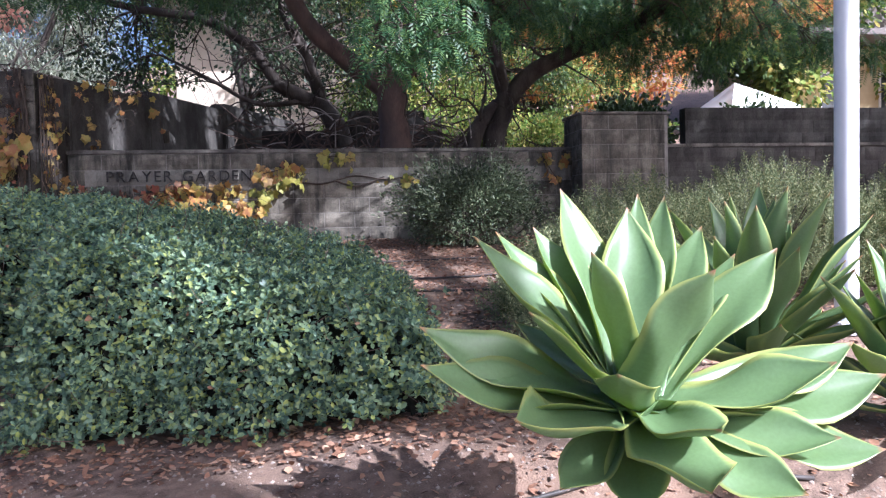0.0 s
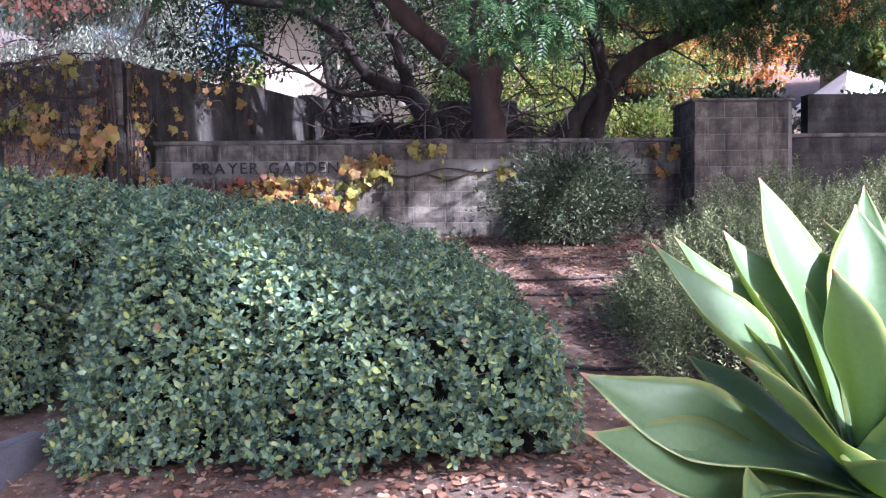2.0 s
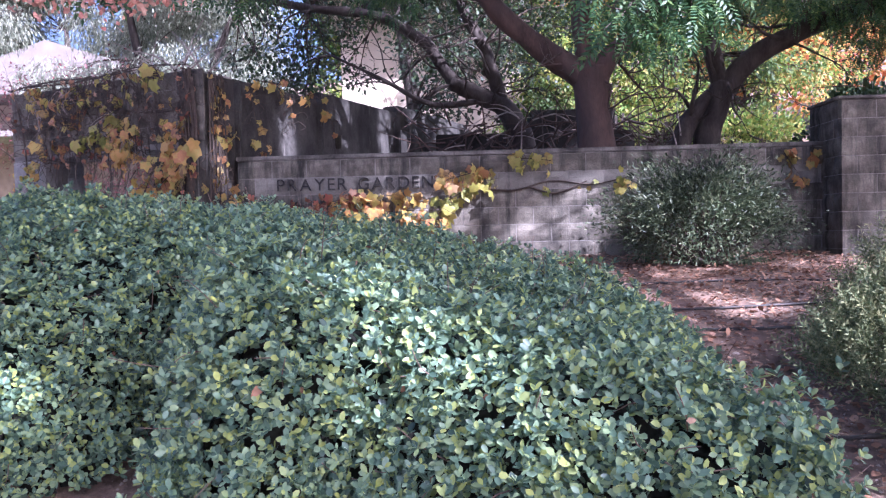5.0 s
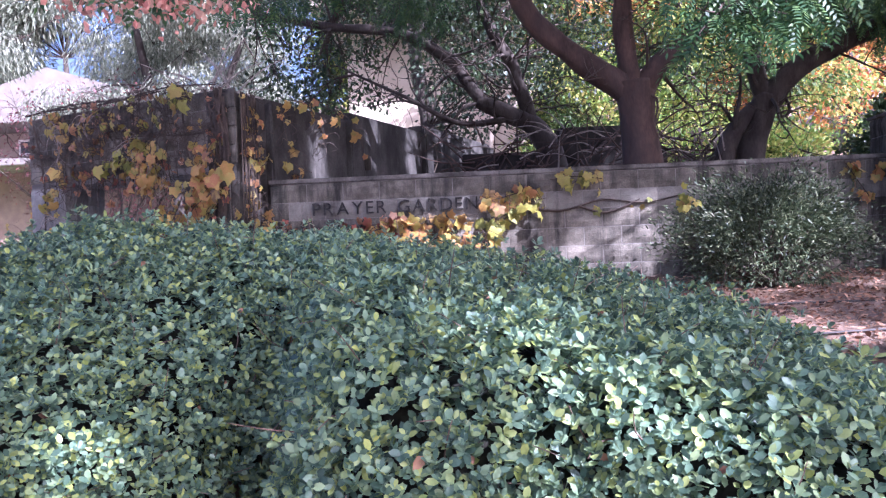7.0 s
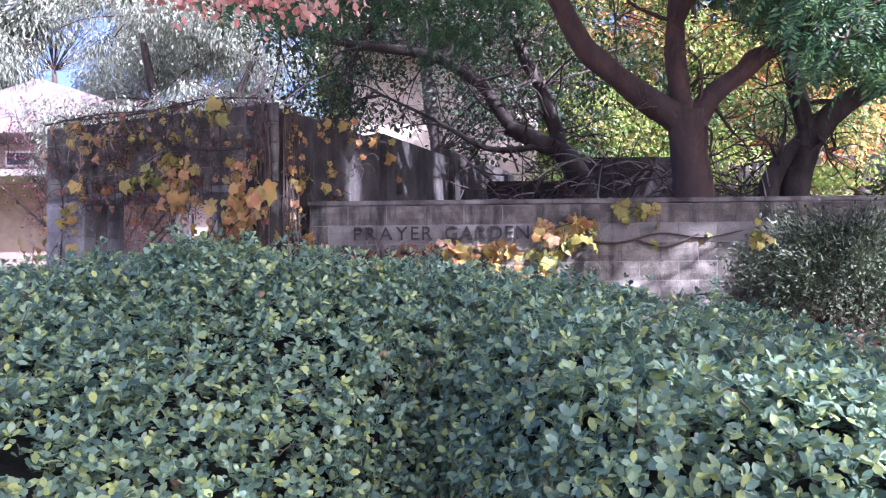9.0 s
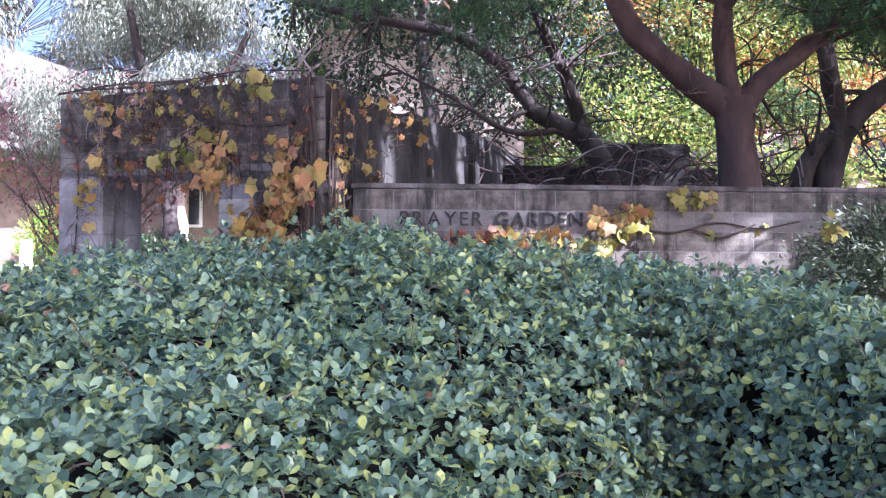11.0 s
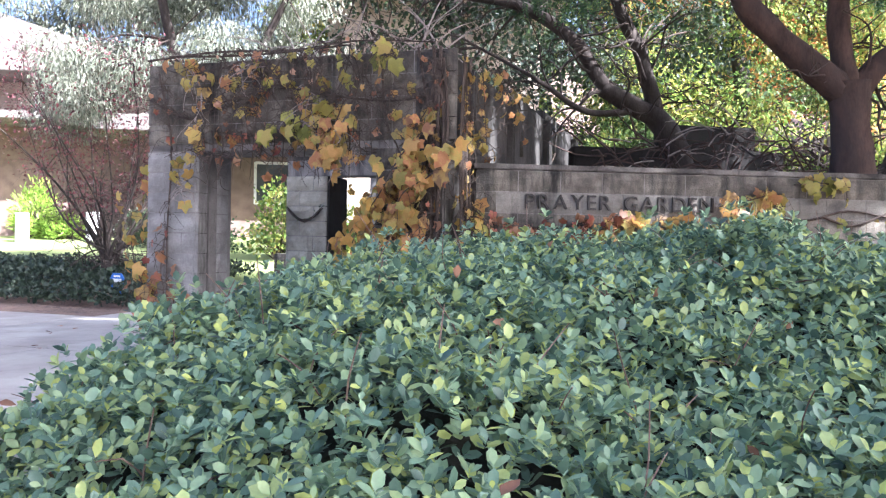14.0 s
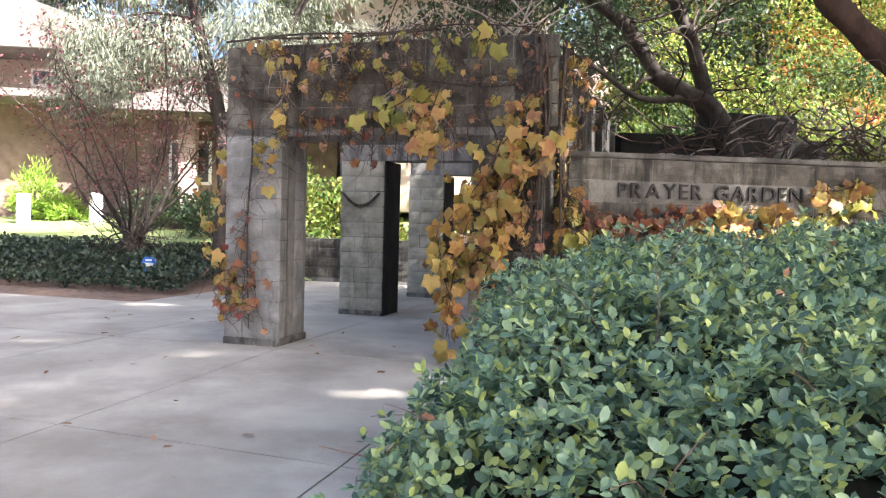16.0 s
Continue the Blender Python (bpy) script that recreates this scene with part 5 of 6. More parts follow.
# white canopy tent
tent = thing("canopy_tent", "white pyramid canopy tent beyond the terrace wall", "tent", at=(0, 0, 0))
b = Buf()
b.add([(14.0, 25.4, 5.15), (16.6, 25.4, 5.15), (16.6, 29, 5.15), (14.0, 29, 5.15), (15.1, 27.2, 6.25), (14.0, 25.4, 4.9), (16.6, 25.4, 4.9), (16.6, 29, 4.9), (14.0, 29, 4.9)],
      [(0, 1, 4), (1, 2, 4), (2, 3, 4), (3, 0, 4), (5, 6, 1, 0), (6, 7, 2, 1), (7, 8, 3, 2), (8, 5, 0, 3)])
part("canopy", b.mesh("canopy", M_CANVAS), tent)
for px, py in ((14.05, 25.45), (16.55, 25.45), (16.55, 28.95), (14.05, 28.95)):
    lb = Buf()
    lb.tube([(px, py, ground_z(px, py) - 0.06), (px, py, 4.0), (px, py, 5.1)], [0.03, 0.03, 0.03], 8)
    part("leg", lb.mesh("leg", M_WHITE), tent)

# lamp pole
pole = thing("lamp_pole", "plain pale grey painted metal pole", "pole")
b = Buf()
b.tube([(3.6, 5.0, ground_z(3.6, 5) - 0.1), (3.6, 5.0, 3), (3.6, 5.0, 6.0)], [0.08, 0.08, 0.075], 24)
part("shaft", b.mesh("shaft", M_POLE, True), pole)
part("base_plate", slab_mesh("base_plate", 3.46, 4.86, 0, 0.28, 0.28, ground_z(3.6, 5) - 0.06, ground_z(3.6, 5) + 0.03, M_POLE, 0.006), pole)

# ---- by the lawn ----
tips = []
limbs = [([(-9.55, 19.5, 0.35), (-9.55, 19.5, 0.75), (-9.5, 19.5, 1.1)], [0.21, 0.17, 0.16])]
rr = random.Random(6)
for i in range(17):
    a = i * 2.4
    r = 0.4 + 2.8 * ((i + 0.5) / 17) ** 0.7
    rise = 5.3 - 0.5 * r + 0.8 * rr.random()
    p1 = (-9.5 + 0.22 * math.cos(a), 19.5 + 0.2 * math.sin(a), 1.25 + 0.25 * rr.random())
    p2 = (-9.5 + r * 0.5 * math.cos(a + 0.25), 19.5 + r * 0.45 * math.sin(a + 0.25), 2.0 + 0.9 * rr.random())
    p3 = (-9.5 + r * 1.05 * math.cos(a), 19.5 + r * math.sin(a), rise)
    limbs.append(([(-9.5, 19.5, 0.95), p1, p2, p3], [0.07, 0.036, 0.017, 0.004]))
    for k, rad in ((1.0, 0.55), (0.66, 0.6), (0.33, 0.55), (0.0, 0.45)):
        tips.append((p2[0] + (p3[0] - p2[0]) * k, p2[1] + (p3[1] - p2[1]) * k, p2[2] + (p3[2] - p2[2]) * k, rad))
tree("small vase-shaped plum tree with sparse dark red leaves", limbs, tips, M_BARK_GREY, L_PLUM, OVAL, OVAL_F, 0.06, 80, twig_r=0.008, droop=0.1, crooked=90)


def bollard(x, y, z, h):
    th = thing("bollard", "short round white bollard light on the lawn", "bollard", "lawn bollards")
    bb = Buf()
    bb.tube([(x, y, z - 0.1), (x, y, z + h * 0.5), (x, y, z + h)], [0.21, 0.21, 0.20], 20)
    part("shaft", bb.mesh("shaft", M_WHITE, True), th)
    cc = Buf()
    cc.tube([(x, y, z + h - 0.03), (x, y, z + h + 0.03)], [0.22, 0.20], 20, 0, 1)
    part("cap", cc.mesh("cap", M_WHITE, True), th)


bollard(-15.8, 30.0, ground_z(-15.8, 30), 0.95)
bollard(-13.55, 30.0, ground_z(-13.55, 30), 0.95)
for x, y, r, h in ((-15.2, 31.4, 0.7, 0.7), (-16.2, 32.0, 0.8, 1.9), (-14.8, 31.2, 0.5, 0.6)):
    g = ground_z(x, y)
    leafy_shrub("bright lime-green spreading plant by the lawn", (x, y, g + h * 0.45), (r, r, h * 0.6), 1400, L_LIME, LANCE, LANCE_F, 0.24, "lime plants")
for x, y, r, h in ((-11.6, 29.0, 0.9, 1.0), (-10.4, 27.5, 0.9, 1.1), (-8.9, 25.0, 0.9, 1.2), (-6.6, 23.2, 0.9, 1.9), (-5.5, 22.8, 0.9, 1.6), (-4.6, 22.0, 0.8, 1.4)):
    g = ground_z(x, y)
    leafy_shrub("rounded dark green garden shrub", (x, y, g + h * 0.45), (r, r, h * 0.6), 1800, L_DARK if x < -7 else L_SUNNY, OVAL, OVAL_F, 0.11, "rounded shrubs")

# low planting along the paving edge
cover = thing("ground_cover", "low dark green planting along the paving", "planting", kind="stuff")
n = 20000
uu, vv = rng.uniform(-14, -3.35, n), 4.04 + 3.5 * rng.random(n) ** 1.1
P = np.array([(*gate_xy(a, c), 0.0) for a, c in zip(uu, vv)])
hh = np.array([0.10 + 0.33 * min(1, (c - 4.1) / 0.9) * (0.75 + 0.5 * noise.noise(Vector((a * 1.3, c * 1.3, 0)))) for a, c in zip(uu, vv)])
P[:, 2] = np.array([ground_z(p[0], p[1]) for p in P]) + hh * (0.3 + 0.7 * rng.random(n) ** 0.5)
part("foliage", bulk("foliage", OVAL, OVAL_F, P, frames(rand_dirs(n) + np.array([0, 0, 0.6]), rand_dirs(n) + np.array([0, 0, 1.0])), 0.06 + 0.06 * rng.random(n), L_COVER), cover, kind="stuff")

# small blue plate sign on a stake
sg = thing("yard_sign", "small blue shield-shaped yard sign on a stake", "sign")
sz = ground_z(-8.7, 17.45)
b = Buf()
outline = [(-0.11, 0.10), (-0.08, 0.06), (0.08, 0.06), (0.11, 0.10), (0.09, 0.16), (0.13, 0.24), (0.13, 0.36), (0.08, 0.44), (-0.08, 0.44), (-0.13, 0.36), (-0.13, 0.24), (-0.09, 0.16)]
k = len(outline)
b.add([(x, 0, z) for x, z in outline] + [(x, 0.02, z) for x, z in outline], [tuple(range(k)), tuple(range(2 * k - 1, k - 1, -1))] + [(i, k + i, k + (i + 1) % k, (i + 1) % k) for i in range(k)])
me = b.mesh("plate", M_BLUE)
me.transform(pose(-8.7, 17.45, sz, 0, 0, -15))
part("plate", me, sg)
for z0, w, h in ((0.27, 0.18, 0.07), (0.19, 0.12, 0.03), (0.37, 0.12, 0.03)):
    me = slab_mesh("panel", -w / 2, -0.004, 0, w, 0.004, z0, z0 + h, M_WHITE, 0.001)
    me.transform(pose(-8.7, 17.45, sz, 0, 0, -15))
    part("panel", me, sg, "white lettering bar")
b = Buf()
b.tube([(-8.7, 17.47, sz - 0.1), (-8.7, 17.47, sz + 0.2)], [0.01, 0.01], 6, 0, 1)
part("stake", b.mesh("stake", M_POLE), sg)


# ---- vines ----
def vine(label, place, strands, mat, size, per_m, reach, stem_r=0.006, outward=0.05, name="vine", bare=0, pale=False):
    """strands: lists of (a, z) on a face; place(a, z, off) gives the world point. Leaves hang along each strand."""
    th = thing(name, label, "vine", "climbing vines")
    b = Buf()
    pos, along, norm = [], [], []
    rr = random.Random(len(strands) * 7 + per_m)
    nrm = (Vector(place(0, 1, 1)) - Vector(place(0, 1, 0))).normalized()
    for s in strands:
        pts = [Vector(place(a, z, outward * rr.uniform(0.4, 1.2))) for a, z in s]
        b.tube(pts, [stem_r * (1 - 0.6 * i / len(pts)) for i in range(len(pts))], 5, 0.1, 5)
        for p0, p1 in zip(pts[:-1], pts[1:]):
            m = max(1, int((p1 - p0).length * per_m))
            for _ in range(m):
                q = p0.lerp(p1, rr.random())
                e = Vector((rr.gauss(0, 1), rr.gauss(0, 1), rr.gauss(-0.2, 1))) * reach * 0.6
                e -= nrm * min(0, e.dot(nrm) + 0.02)
                tip = q + e
                if rr.random() < 0.7:
                    b.tube([q, q.lerp(tip, 0.5) + Vector((0, 0, 0.03)), tip], [0.0025, 0.002, 0.0016], 4, 0, 2)
                pos.append(tip), along.append((rr.gauss(0, 0.45), rr.gauss(0, 0.25), -1 + rr.gauss(0, 0.35)))
                norm.append(tuple(nrm + Vector((rr.gauss(0, 0.95), rr.gauss(0, 0.95), rr.gauss(0.45, 0.7)))))
        for _ in range(bare):
            i = rr.randrange(len(pts) - 1)
            q = pts[i].lerp(pts[i + 1], rr.random())
            e = q + Vector((rr.gauss(0, 0.14), rr.gauss(0, 0.05), rr.uniform(-0.28, 0.05))) + nrm * 0.05
            b.tube([q, q.lerp(e, 0.35) + nrm * 0.05 + Vector((rr.gauss(0, 0.03), 0, 0.05)), q.lerp(e, 0.7) + nrm * 0.03 + Vector((rr.gauss(0, 0.04), 0, 0)), e], [0.004, 0.003, 0.0025, 0.0015], 4, 0.1, 3)
    part("stem", b.mesh("stems", M_TWIG if pale else M_DARKTWIG), th, kind="stuff")
    n = len(pos)
    if n:
        part("leaves", bulk("leaves", LOBED, LOBED_F, np.array(pos), frames(np.array(along), np.array(norm)), size * (0.55 + 0.75 * rng.random(n)), mat), th, kind="stuff")
    return th


def on_gate(u, z, off):
    return (*gate_xy(u, -off), z)


def on_sign(x, z, off):
    return (x, SIGN_Y - off, z)


def on_side(v, z, off):
    return (*gate_xy(3.19 + off, v), z)


def on_end(v, z, off):
    return (*gate_xy(-off, v), z)


vine("thick hanging vine with yellow and orange lobed leaves", on_gate,
     [[(2.95, 2.75), (2.75, 2.4), (2.6, 2.0), (2.45, 1.6), (2.35, 1.2)], [(3.02, 2.5), (2.9, 2.2), (2.8, 1.8), (2.7, 1.45)], [(2.6, 1.7), (2.4, 1.35), (2.3, 1.0), (2.28, 0.65)], [(2.95, 1.9), (2.75, 1.5), (2.6, 1.15)],
      [(2.2, 2.85), (2.1, 2.6), (2.05, 2.4), (2.1, 2.2)], [(1.95, 2.7), (1.95, 2.5), (2.2, 2.3)], [(2.5, 2.05), (2.3, 1.6), (2.25, 1.3)]], L_VINE_Y, 0.125, 36, 0.13, outward=0.14)
vine("lime and yellow vine strands trailing over the lintel", on_gate,
     [[(1.9, 3.36), (1.95, 3.05), (2.1, 2.85)], [(1.75, 3.36), (1.6, 3.1), (1.65, 2.8), (1.6, 2.6)], [(2.6, 3.36), (2.65, 3.2)], [(1.2, 3.36), (1.45, 3.15), (1.6, 2.95)]], L_VINE_G, 0.11, 11, 0.12, outward=0.10, bare=26)
vine("orange vine strands across the lintel and pillar", on_gate,
     [[(1.6, 3.36), (1.3, 3.05), (1.0, 2.8), (0.85, 2.6)], [(0.3, 3.36), (0.7, 3.15), (0.75, 2.85), (0.55, 2.4), (0.5, 2.05)], [(2.4, 2.9), (2.7, 2.95), (2.9, 2.85)], [(0.9, 3.3), (1.1, 3.0), (1.3, 2.7)]], L_VINE_Y, 0.105, 13, 0.12, outward=0.08, bare=26)
vine("orange vine sprays spread over the lintel", on_gate,
     [[(0.4, 3.33), (0.58, 3.14), (0.71, 2.92), (0.59, 2.71)], [(0.93, 3.07), (1.16, 3.17), (1.38, 3.21)], [(1.72, 3.0), (1.94, 2.84), (1.73, 2.54)], [(1.68, 2.44), (2.16, 2.58), (2.32, 2.38), (2.11, 2.18)], [(0.43, 2.12), (0.61, 2.02)]], L_VINE_Y, 0.12, 13, 0.10, outward=0.13, bare=10, pale=True)
vine("heavy curtain of golden vine leaves at the gateway", on_gate,
     [[(3.06, 2.67), (2.78, 2.33), (2.58, 1.99), (2.29, 1.63), (2.24, 1.43), (2.35, 1.03), (2.47, 0.79)], [(3.26, 2.48), (3.08, 2.19), (2.79, 1.99), (2.7, 1.64), (2.6, 1.29)]], L_VINE_Y, 0.135, 22, 0.12, outward=0.22)
vine("lime vine leaves at the corner of the gateway", on_gate,
     [[(2.24, 3.4), (2.19, 3.13), (2.04, 2.89), (1.73, 2.64), (1.4, 2.65)], [(2.45, 3.3), (2.7, 3.19)], [(3.29, 1.66), (3.48, 1.57), (3.58, 1.33), (3.3, 1.23)]], L_VINE_G, 0.13, 20, 0.11, outward=0.18)
vine("amber vine hanging on the outer pillar", on_gate,
     [[(-0.12, 1.96), (-0.15, 1.57), (0.02, 1.14), (0.27, 0.93), (-0.04, 0.8)]], L_VINE_Y, 0.11, 22, 0.12, outward=0.07, bare=5)
vine("rusty vine on the foot of the pillar", on_gate,
     [[(0.28, 1.75), (0.2, 1.3), (0.25, 1.05), (0.15, 0.8)], [(0.3, 1.2), (0.35, 0.95), (0.4, 0.75)], [(-0.04, 1.3), (0.0, 1.0), (0.1, 0.7)]], L_VINE_R, 0.11, 17, 0.13, outward=0.05, bare=6)
vine("yellow vine on the outer side of the gateway", on_end,
     [[(0.1, 2.4), (0.12, 1.9), (0.08, 1.4), (0.1, 0.9)], [(0.35, 2.7), (0.3, 2.1), (0.2, 1.6)]], L_VINE_Y, 0.12, 15, 0.12, outward=0.06, bare=4)
vine("tangle of bare brown stems along the gateway top", on_gate,
     [[(0.0, 3.34), (0.8, 3.38), (1.6, 3.36), (2.3, 3.40), (3.0, 3.34)], [(0.3, 3.36), (1.2, 3.33), (2.2, 3.37)], [(0.05, 2.95), (0.5, 2.75), (0.9, 2.9), (1.4, 3.0)], [(1.4, 3.05), (2.0, 2.92), (2.6, 2.85), (3.05, 2.9)],
      [(2.85, 3.3), (2.95, 2.6), (2.9, 1.8), (3.0, 0.9)], [(3.05, 3.1), (3.04, 2.2), (3.0, 1.2)], [(0.15, 3.2), (0.3, 2.5), (0.25, 1.6), (0.3, 0.6)], [(2.5, 3.35), (2.55, 2.7), (2.7, 2.3), (2.6, 1.6)]], L_VINE_R, 0.08, 1, 0.10, stem_r=0.012, outward=0.04, bare=46)
vine("thick dark tangle of stems at the corner", on_gate,
     [[(3.0 + 0.02 * (i % 6), 3.3 - 0.1 * (i % 3)), (2.98 + 0.025 * ((i * 5) % 7), 2.6), (3.0 + 0.02 * ((i * 3) % 6), 1.8), (2.96 + 0.03 * ((i * 2) % 6), 1.0)] for i in range(12)], L_VINE_R, 0.08, 1, 0.08, stem_r=0.014, outward=0.07, bare=8)
vine("dark stems hanging down the side of the gateway", on_side,
     [[(0.05 + 0.04 * i, 3.25), (0.08 + 0.04 * i, 2.5), (0.04 + 0.045 * i, 1.7), (0.06 + 0.04 * i, 1.0)] for i in range(7)], L_VINE_Y, 0.09, 3, 0.08, stem_r=0.012, outward=0.05, bare=8)
vine("brown mat of stems and withered leaves on the lintel", on_gate,
     [[(0.9 + 0.13 * i, 3.36), (0.95 + 0.13 * i + 0.1 * ((i * 3) % 4 - 1.5), 3.08), (1.0 + 0.125 * i, 2.82), (0.92 + 0.13 * i + 0.06 * ((i * 5) % 3), 2.56)] for i in range(13)] +
     [[(0.1, 3.28), (0.5, 3.18), (1.0, 3.24), (1.5, 3.16), (2.1, 3.22)], [(0.8, 2.62), (1.3, 2.56), (1.8, 2.6), (2.4, 2.58)], [(0.2, 3.1), (0.35, 2.95), (0.7, 3.0)]], L_DEAD, 0.05, 7, 0.09, stem_r=0.006, outward=0.05, bare=14)
vine("fringe of dark stems under the lintel", on_gate, [[(0.65 + 0.11 * i, 2.62), (0.66 + 0.11 * i, 2.48), (0.62 + 0.113 * i, 2.36 - 0.10 * ((i * 7) % 3))] for i in range(17)], L_VINE_R, 0.08, 4, 0.08, stem_r=0.007, outward=0.05, bare=7)
vine("brown stems and orange leaves over the side wall", on_side,
     [[(0.7, 3.3), (0.8, 3.0), (0.9, 2.6), (1.0, 2.4)], [(1.2, 3.35), (1.5, 3.1), (1.6, 2.8)], [(0.9, 3.3), (1.6, 3.32), (2.2, 3.25), (2.5, 2.9)], [(0.1, 3.2), (0.15, 2.4), (0.1, 1.6)], [(0.3, 3.2), (0.3, 2.2), (0.35, 1.5)]], L_VINE_Y, 0.11, 12, 0.12, outward=0.05, bare=16)
vine("dark red creeper along the front wall", on_sign,
     [[(-3.1, 1.80), (-2.7, 1.76), (-2.2, 1.80), (-1.8, 1.84)], [(-3.1, 1.66), (-2.6, 1.66), (-2.1, 1.70)]], L_VINE_R, 0.10, 46, 0.08, outward=0.06)
vine("orange and yellow creeper along the front wall", on_sign,
     [[(-2.2, 1.72), (-1.8, 1.82), (-1.4, 1.86), (-1.1, 1.80)], [(-2.0, 1.60), (-1.5, 1.64), (-1.1, 1.60), (-0.9, 1.66)], [(-1.4, 1.50), (-1.1, 1.50), (-0.9, 1.56)], [(-1.0, 1.98), (-0.7, 2.05), (-0.35, 2.14)]], L_VINE_Y, 0.125, 42, 0.09, outward=0.08, bare=10)
vine("yellow-green creeper climbing the front wall", on_sign,
     [[(-1.1, 1.52), (-0.9, 1.66), (-0.7, 1.82), (-0.5, 1.96), (-0.25, 2.02)], [(-0.9, 1.74), (-0.6, 1.92), (-0.4, 2.08)], [(-0.2, 2.22), (0.1, 2.24), (0.35, 2.20)], [(-3.25, 1.9), (-3.05, 1.7), (-2.9, 1.5)], [(-3.2, 1.6), (-3.0, 1.4)]], L_VINE_G, 0.12, 38, 0.09, outward=0.06)
vine("faded creeper in the corner by the pier", on_sign, [[(2.9, 2.28), (3.0, 2.1), (3.15, 1.9)], [(3.25, 2.3), (3.2, 2.15)]], L_VINE_Y, 0.11, 26, 0.09, outward=0.05)
vine("dark bare vine trunk on the front wall", on_sign, [[(-0.6, 1.95), (-0.1, 1.88), (0.35, 1.98), (0.8, 1.93), (1.2, 2.0)], [(0.1, 1.92), (0.4, 1.84), (0.75, 1.97)]], L_VINE_G, 0.08, 2, 0.06, stem_r=0.014, outward=0.02)

# sprays of coral leaves at the end of the overhanging branch
spray = thing("coral_leaf_spray", "drooping spray of coral-red autumn leaves", "branch")
b = Buf()
ctr = np.array([(-2.72, 6.15, 2.93), (-2.95, 6.1, 2.88), (-2.5, 6.2, 2.90), (-3.15, 6.15, 2.95), (-2.3, 6.25, 2.92), (-2.8, 6.2, 3.02), (-3.3, 6.1, 3.02), (-2.62, 6.1, 2.86)])
for c in ctr:
    b.tube([(-2.85, 6.3, 3.7), ((c[0] - 2.85) / 2, 6.25, (c[2] + 3.7) / 2 + 0.05), tuple(c)], [0.008, 0.005, 0.003], 5, 0, 3)
part("twig", b.mesh("twig", M_DARKTWIG), spray)
n = 620
P = ctr[rng.integers(0, len(ctr), n)] + rng.normal(size=(n, 3)) * np.array([0.085, 0.08, 0.06])
part("leaves", bulk("leaves", OVAL, OVAL_F, P, frames(rng.normal(size=(n, 3)) + np.array([0, 0, -0.9]), rand_dirs(n) + np.array([0, -0.6, 0.4])), 0.028 + 0.03 * rng.random(n), L_PINK), spray, kind="stuff")

# a few yellow leaves caught in the wall shrub
caught = thing("yellow_leaf_sprig", "sprig of bright yellow leaves in the wall shrub", "leaves")
n = 12
P = np.array([0.97, 9.42, 1.87]) + rng.normal(size=(n, 3)) * np.array([0.05, 0.03, 0.05])
part("leaves", bulk("leaves", LOBED, LOBED_F, P, frames(rng.normal(size=(n, 3)) + np.array([0, 0, -1.0]), rand_dirs(n) * 0.5 + np.array([0, -1.0, 0.4])), 0.06 + 0.05 * rng.random(n), L_VINE_G), caught, kind="stuff")
b = Buf()
b.tube([(1.15, 9.5, 1.4), (1.02, 9.46, 1.7), (0.97, 9.42, 1.95)], [0.006, 0.004, 0.002], 5, 0, 3)
part("twig", b.mesh("twig", M_DARKTWIG), caught)

# garland of dark stems hung on the second pillar
garland = thing("garland", "dark withered garland hanging on the pillar", "garland")
b = Buf()
arc = [(*gate_xy(0.03 + 0.085 * i, 2.725), 2.02 - 0.17 * math.sin(math.pi * i / 6)) for i in range(7)]
for k in range(4):
    b.tube([(p[0] + 0.012 * math.cos(k * 1.6 + i), p[1] - 0.01 * (k % 2), p[2] + 0.014 * math.sin(k * 1.6 + i)) for i, p in enumerate(arc)], [0.006] * 7, 6, 0.3, 4)
part("strand", b.mesh("strand", M_DARKTWIG), garland)
n = 60
P = np.array(arc)[rng.integers(0, 7, n)] + rng.normal(size=(n, 3)) * 0.014
part("leaves", bulk("leaves", SLIM, OVAL_F, P, frames(rand_dirs(n), rand_dirs(n)), np.full(n, 0.04), L_DARK), garland, kind="stuff")

# picket fence in the shade behind the trees
fence = thing("picket_fence", "dark weathered wooden picket fence behind the trees", "fence")
for z in (2.75, 3.35):
    part("rail", slab_mesh("rail", 1.3, 16.52, 0, 2.6, 0.04, z, z + 0.08, M_BARK_GREY, 0.005), fence)
sl = slab_mesh("slat", 0, 0, 0, 0.075, 0.02, 0, 1.15, M_BARK_GREY, 0.004)
for i in range(20):
    ob = part("slat", sl, fence)
    ob.location = (1.32 + 0.13 * i, 16.495, 2.42 + 0.02 * ((i * 5) % 3))

# ---- brush and dead branches heaped behind the wall ----
brush = thing("brush_pile", "heap of bare dead branches behind the wall", "branches", kind="stuff")
b = Buf()
rr = random.Random(12)
for _ in range(170):
    x, y = rr.uniform(-1.2, 2.6), rr.uniform(12.6, 14.6)
    z = ground_z(x, y) + rr.uniform(0.0, 0.9)
    d = Vector((rr.gauss(0, 1), rr.gauss(0, 0.4), rr.gauss(0.1, 0.45))).normalized()
    L = rr.uniform(0.4, 1.1)
    p = Vector((x, y, z))
    b.tube([p, p + d * L * 0.5 + Vector((0, 0, rr.uniform(-0.1, 0.15))), p + d * L + Vector((0, 0, rr.uniform(-0.25, 0.25)))], [0.016, 0.011, 0.004], 5, 0.1, 3)
part("branch", b.mesh("branches", M_BARK), brush, kind="stuff")
b = Buf()
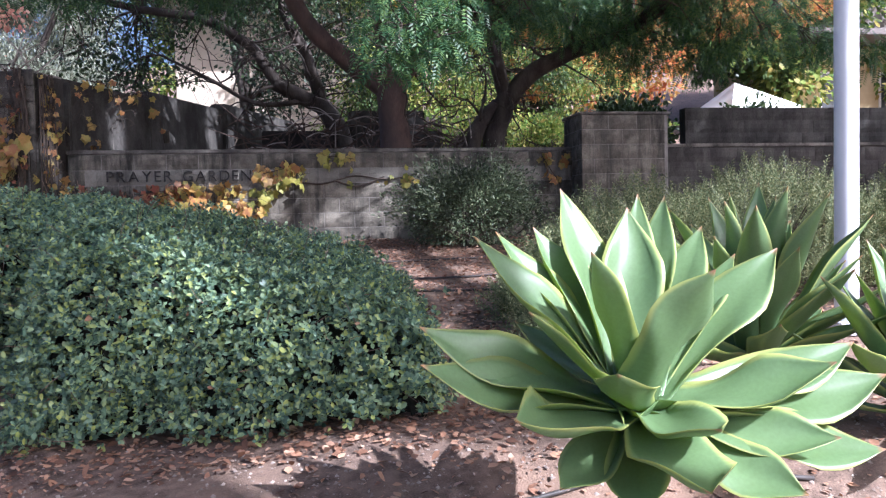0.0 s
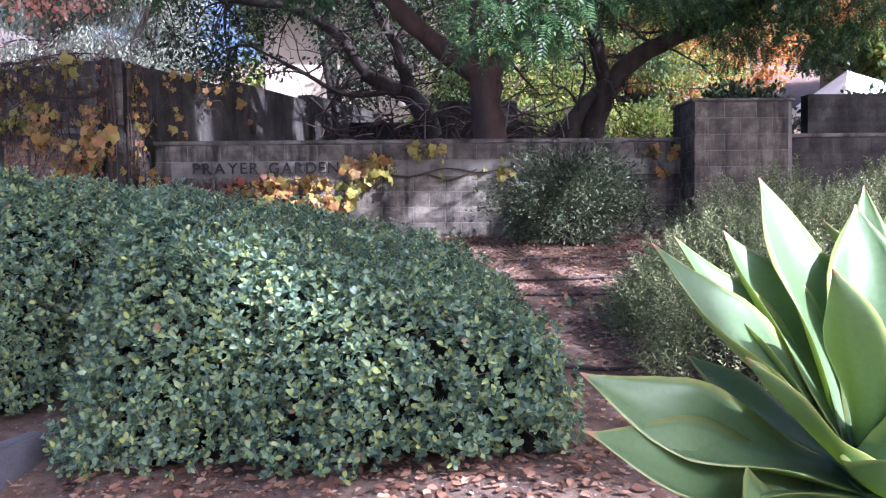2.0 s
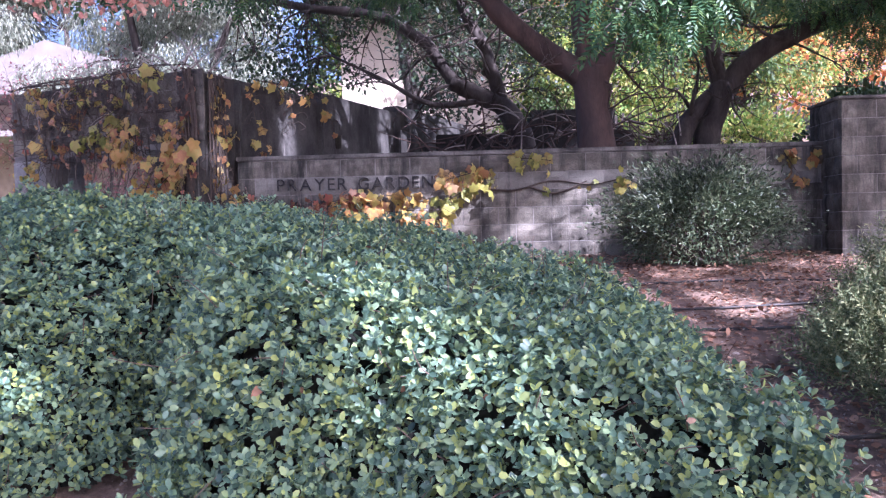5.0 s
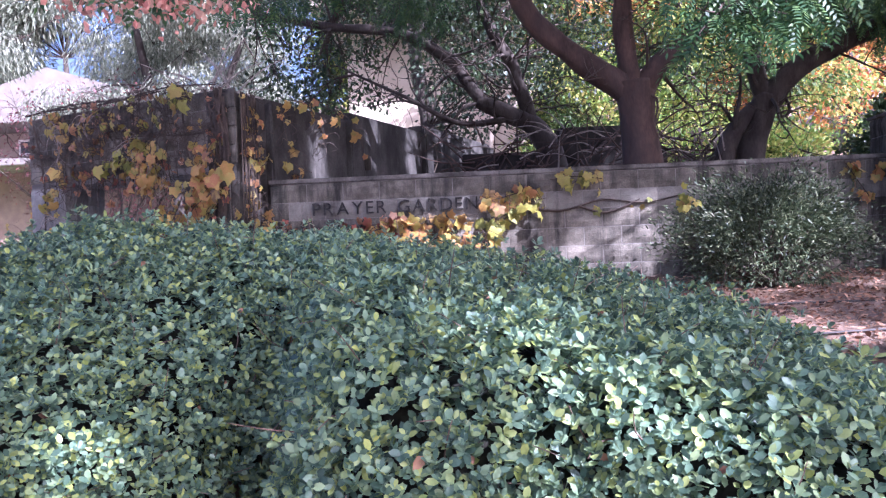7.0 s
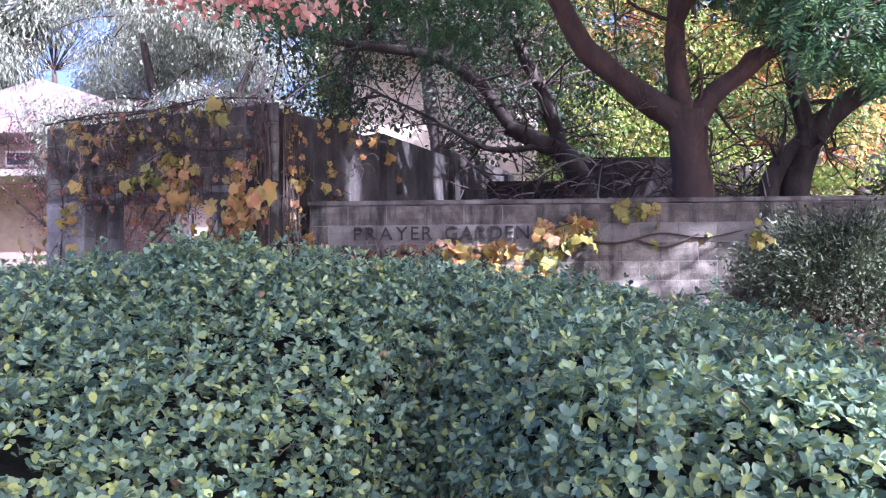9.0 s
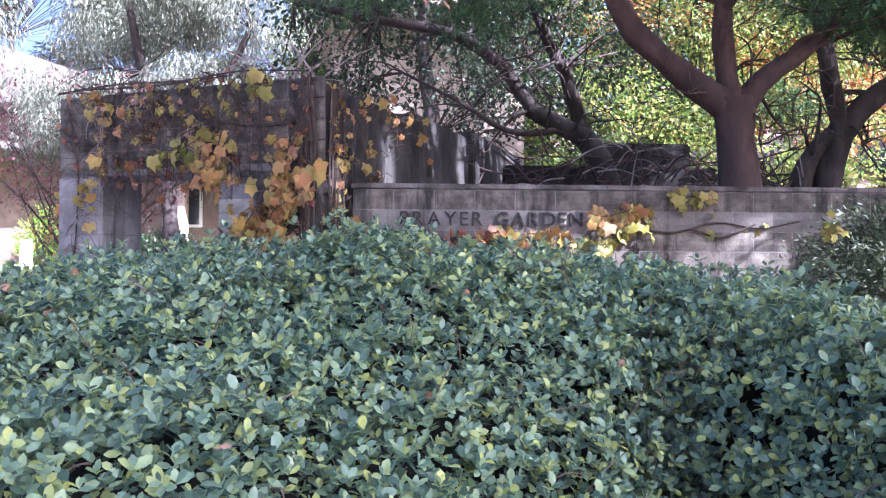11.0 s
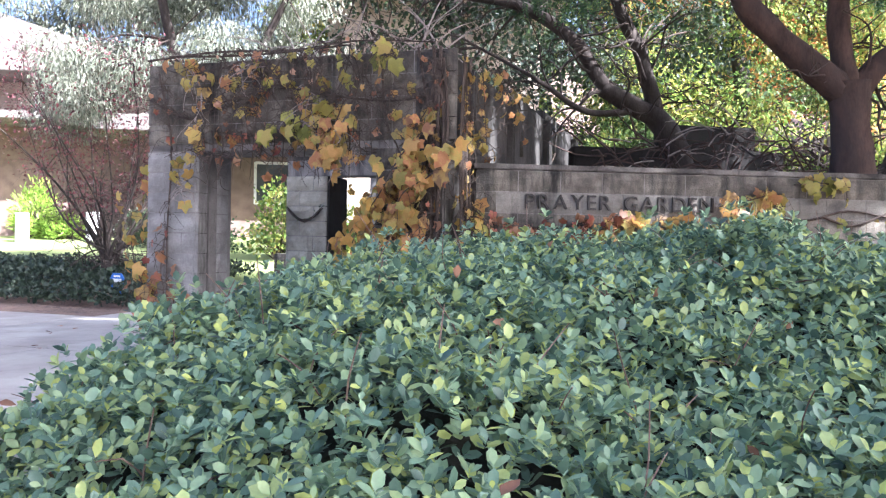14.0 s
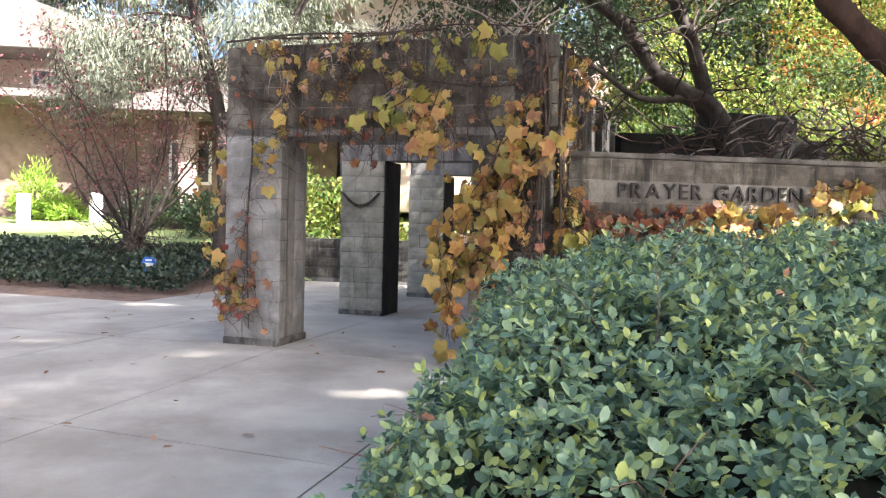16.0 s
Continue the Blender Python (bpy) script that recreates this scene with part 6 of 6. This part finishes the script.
for _ in range(34):
    p = Vector((rr.uniform(-1.0, 2.4), rr.uniform(12.4, 14.0), rr.uniform(2.45, 3.1)))
    d = Vector((rr.gauss(0, 1), rr.gauss(0, 0.3), rr.gauss(0, 0.4))).normalized() * rr.uniform(0.3, 0.7)
    b.tube([p, p + d * 0.5 + Vector((0, 0, 0.07)), p + d], [0.012, 0.008, 0.003], 5, 0.1, 3)
part("pale_branch", b.mesh("pale_branches", M_TWIG), brush, kind="stuff")
b = Buf()
for _ in range(26):
    v, a = rr.uniform(0.1, 1.2), rr.uniform(-1.0, 1.0)
    p = Vector((*gate_xy(rr.uniform(1.4, 3.0), v * 0.4), 3.3))
    d = Vector((a, rr.uniform(-0.3, 0.3), rr.uniform(0.15, 0.8))).normalized() * rr.uniform(0.3, 0.8)
    b.tube([p, p + d * 0.5 + Vector((0, 0, 0.06)), p + d], [0.011, 0.007, 0.003], 5, 0.1, 3)
dead = thing("dead_stems", "pale dead stems sprawling over the gateway top", "branches", kind="stuff")
part("branch", b.mesh("branches", M_TWIG), dead, kind="stuff")

# ---- on the ground ----
litter = thing("leaf_litter", "dry brown leaves scattered over the soil", "leaves", kind="stuff")
n = 34000
X, Y = rng.uniform(-0.2, 4.5, n), rng.uniform(2.4, 10.4, n)
k = rng.random(n) < np.clip(0.35 + 0.1 * (Y - 5), 0.3, 1)
X, Y = X[k], Y[k]
n = 1200
X = np.concatenate([X, rng.uniform(-1.9, 0.9, n)])
Y = np.concatenate([Y, 3.45 + 0.55 * rng.random(n) - 0.12 * X[-n:]])
P = np.array([(x, y, soil_z(x, y) + 0.012) for x, y in zip(X, Y)])
part("leaves", bulk("leaves", OVAL, OVAL_F, P, frames(rng.normal(size=P.shape) * np.array([1, 1, 0.25]), rand_dirs(len(P)) * 0.5 + np.array([0, 0, 1.0])), 0.022 + 0.045 * rng.random(len(P)) ** 2, L_DEAD), litter, kind="stuff")
PEB = [(0.5, 0, 0), (0, 0.5, 0), (-0.5, 0, 0), (0, -0.5, 0), (0, 0, 0.4)]
n = 30000
X, Y = rng.uniform(-2.6, 4.0, n), 2.0 + 6.4 * rng.random(n) ** 1.5
P = np.array([(x, y, soil_z(x, y)) for x, y in zip(X, Y)])
chips = thing("bark_chips", "bark chips and small stones on the soil", "mulch", kind="stuff")
part("chips", bulk("chips", PEB, [(0, 1, 4), (1, 2, 4), (2, 3, 4), (3, 0, 4)], P, frames(rng.normal(size=P.shape) * np.array([1, 1, 0.2]), rand_dirs(n) * 0.3 + np.array([0, 0, 1.0])), 0.007 + 0.022 * rng.random(n) ** 3, L_GRIT), chips, kind="stuff")
for pts in ([(0.1, 3.02), (0.7, 2.98), (1.3, 3.1), (2.0, 3.0)], [(-0.6, 2.75), (0.2, 2.6), (0.9, 2.75), (1.6, 2.9)], [(0.5, 6.9), (1.1, 6.8), (1.9, 6.9)], [(0.4, 7.6), (1.2, 7.5), (2.2, 7.6)], [(-0.6, 8.7), (0.6, 8.6), (1.8, 8.7), (3.2, 8.6)], [(0.6, 5.0), (1.0, 4.9), (1.5, 5.0)]):
    th = thing("irrigation_hose", "thin black irrigation hose lying on the soil", "hose", "irrigation hoses")
    b = Buf()
    b.tube([(x, y, soil_z(x, y) + 0.012) for x, y in pts], [0.011] * len(pts), 8, 0, 6)
    part("pipe", b.mesh("pipe", M_HOSE, True), th)
fallen = thing("fallen_leaves", "a few dry leaves fallen on the paving", "leaves", kind="stuff")
n = 46
U, W = rng.uniform(-3, 3, n), rng.uniform(-3.5, 1.5, n)
P = np.array([(*gate_xy(a, c), 0.0) for a, c in zip(U, W)])
P[:, 2] = [paved_z(p[0], p[1]) + 0.012 for p in P]
part("leaves", bulk("leaves", OVAL, OVAL_F, P, frames(rng.normal(size=P.shape) * np.array([1, 1, 0.2]), rand_dirs(n) * 0.3 + np.array([0, 0, 1.0])), 0.05 + 0.05 * rng.random(n), L_DEAD), fallen, kind="stuff")
# edging board beside the hedge
edging = thing("edging_board", "grey weathered edging board beside the hedge", "edging")
me = slab_mesh("board", 0, 0, 0, 1.4, 0.09, -0.12, 0.10, M_BOARD, 0.008)
me.transform(pose(-2.24, 3.10, 0.27, 0, 0, 74))
part("board", me, edging)
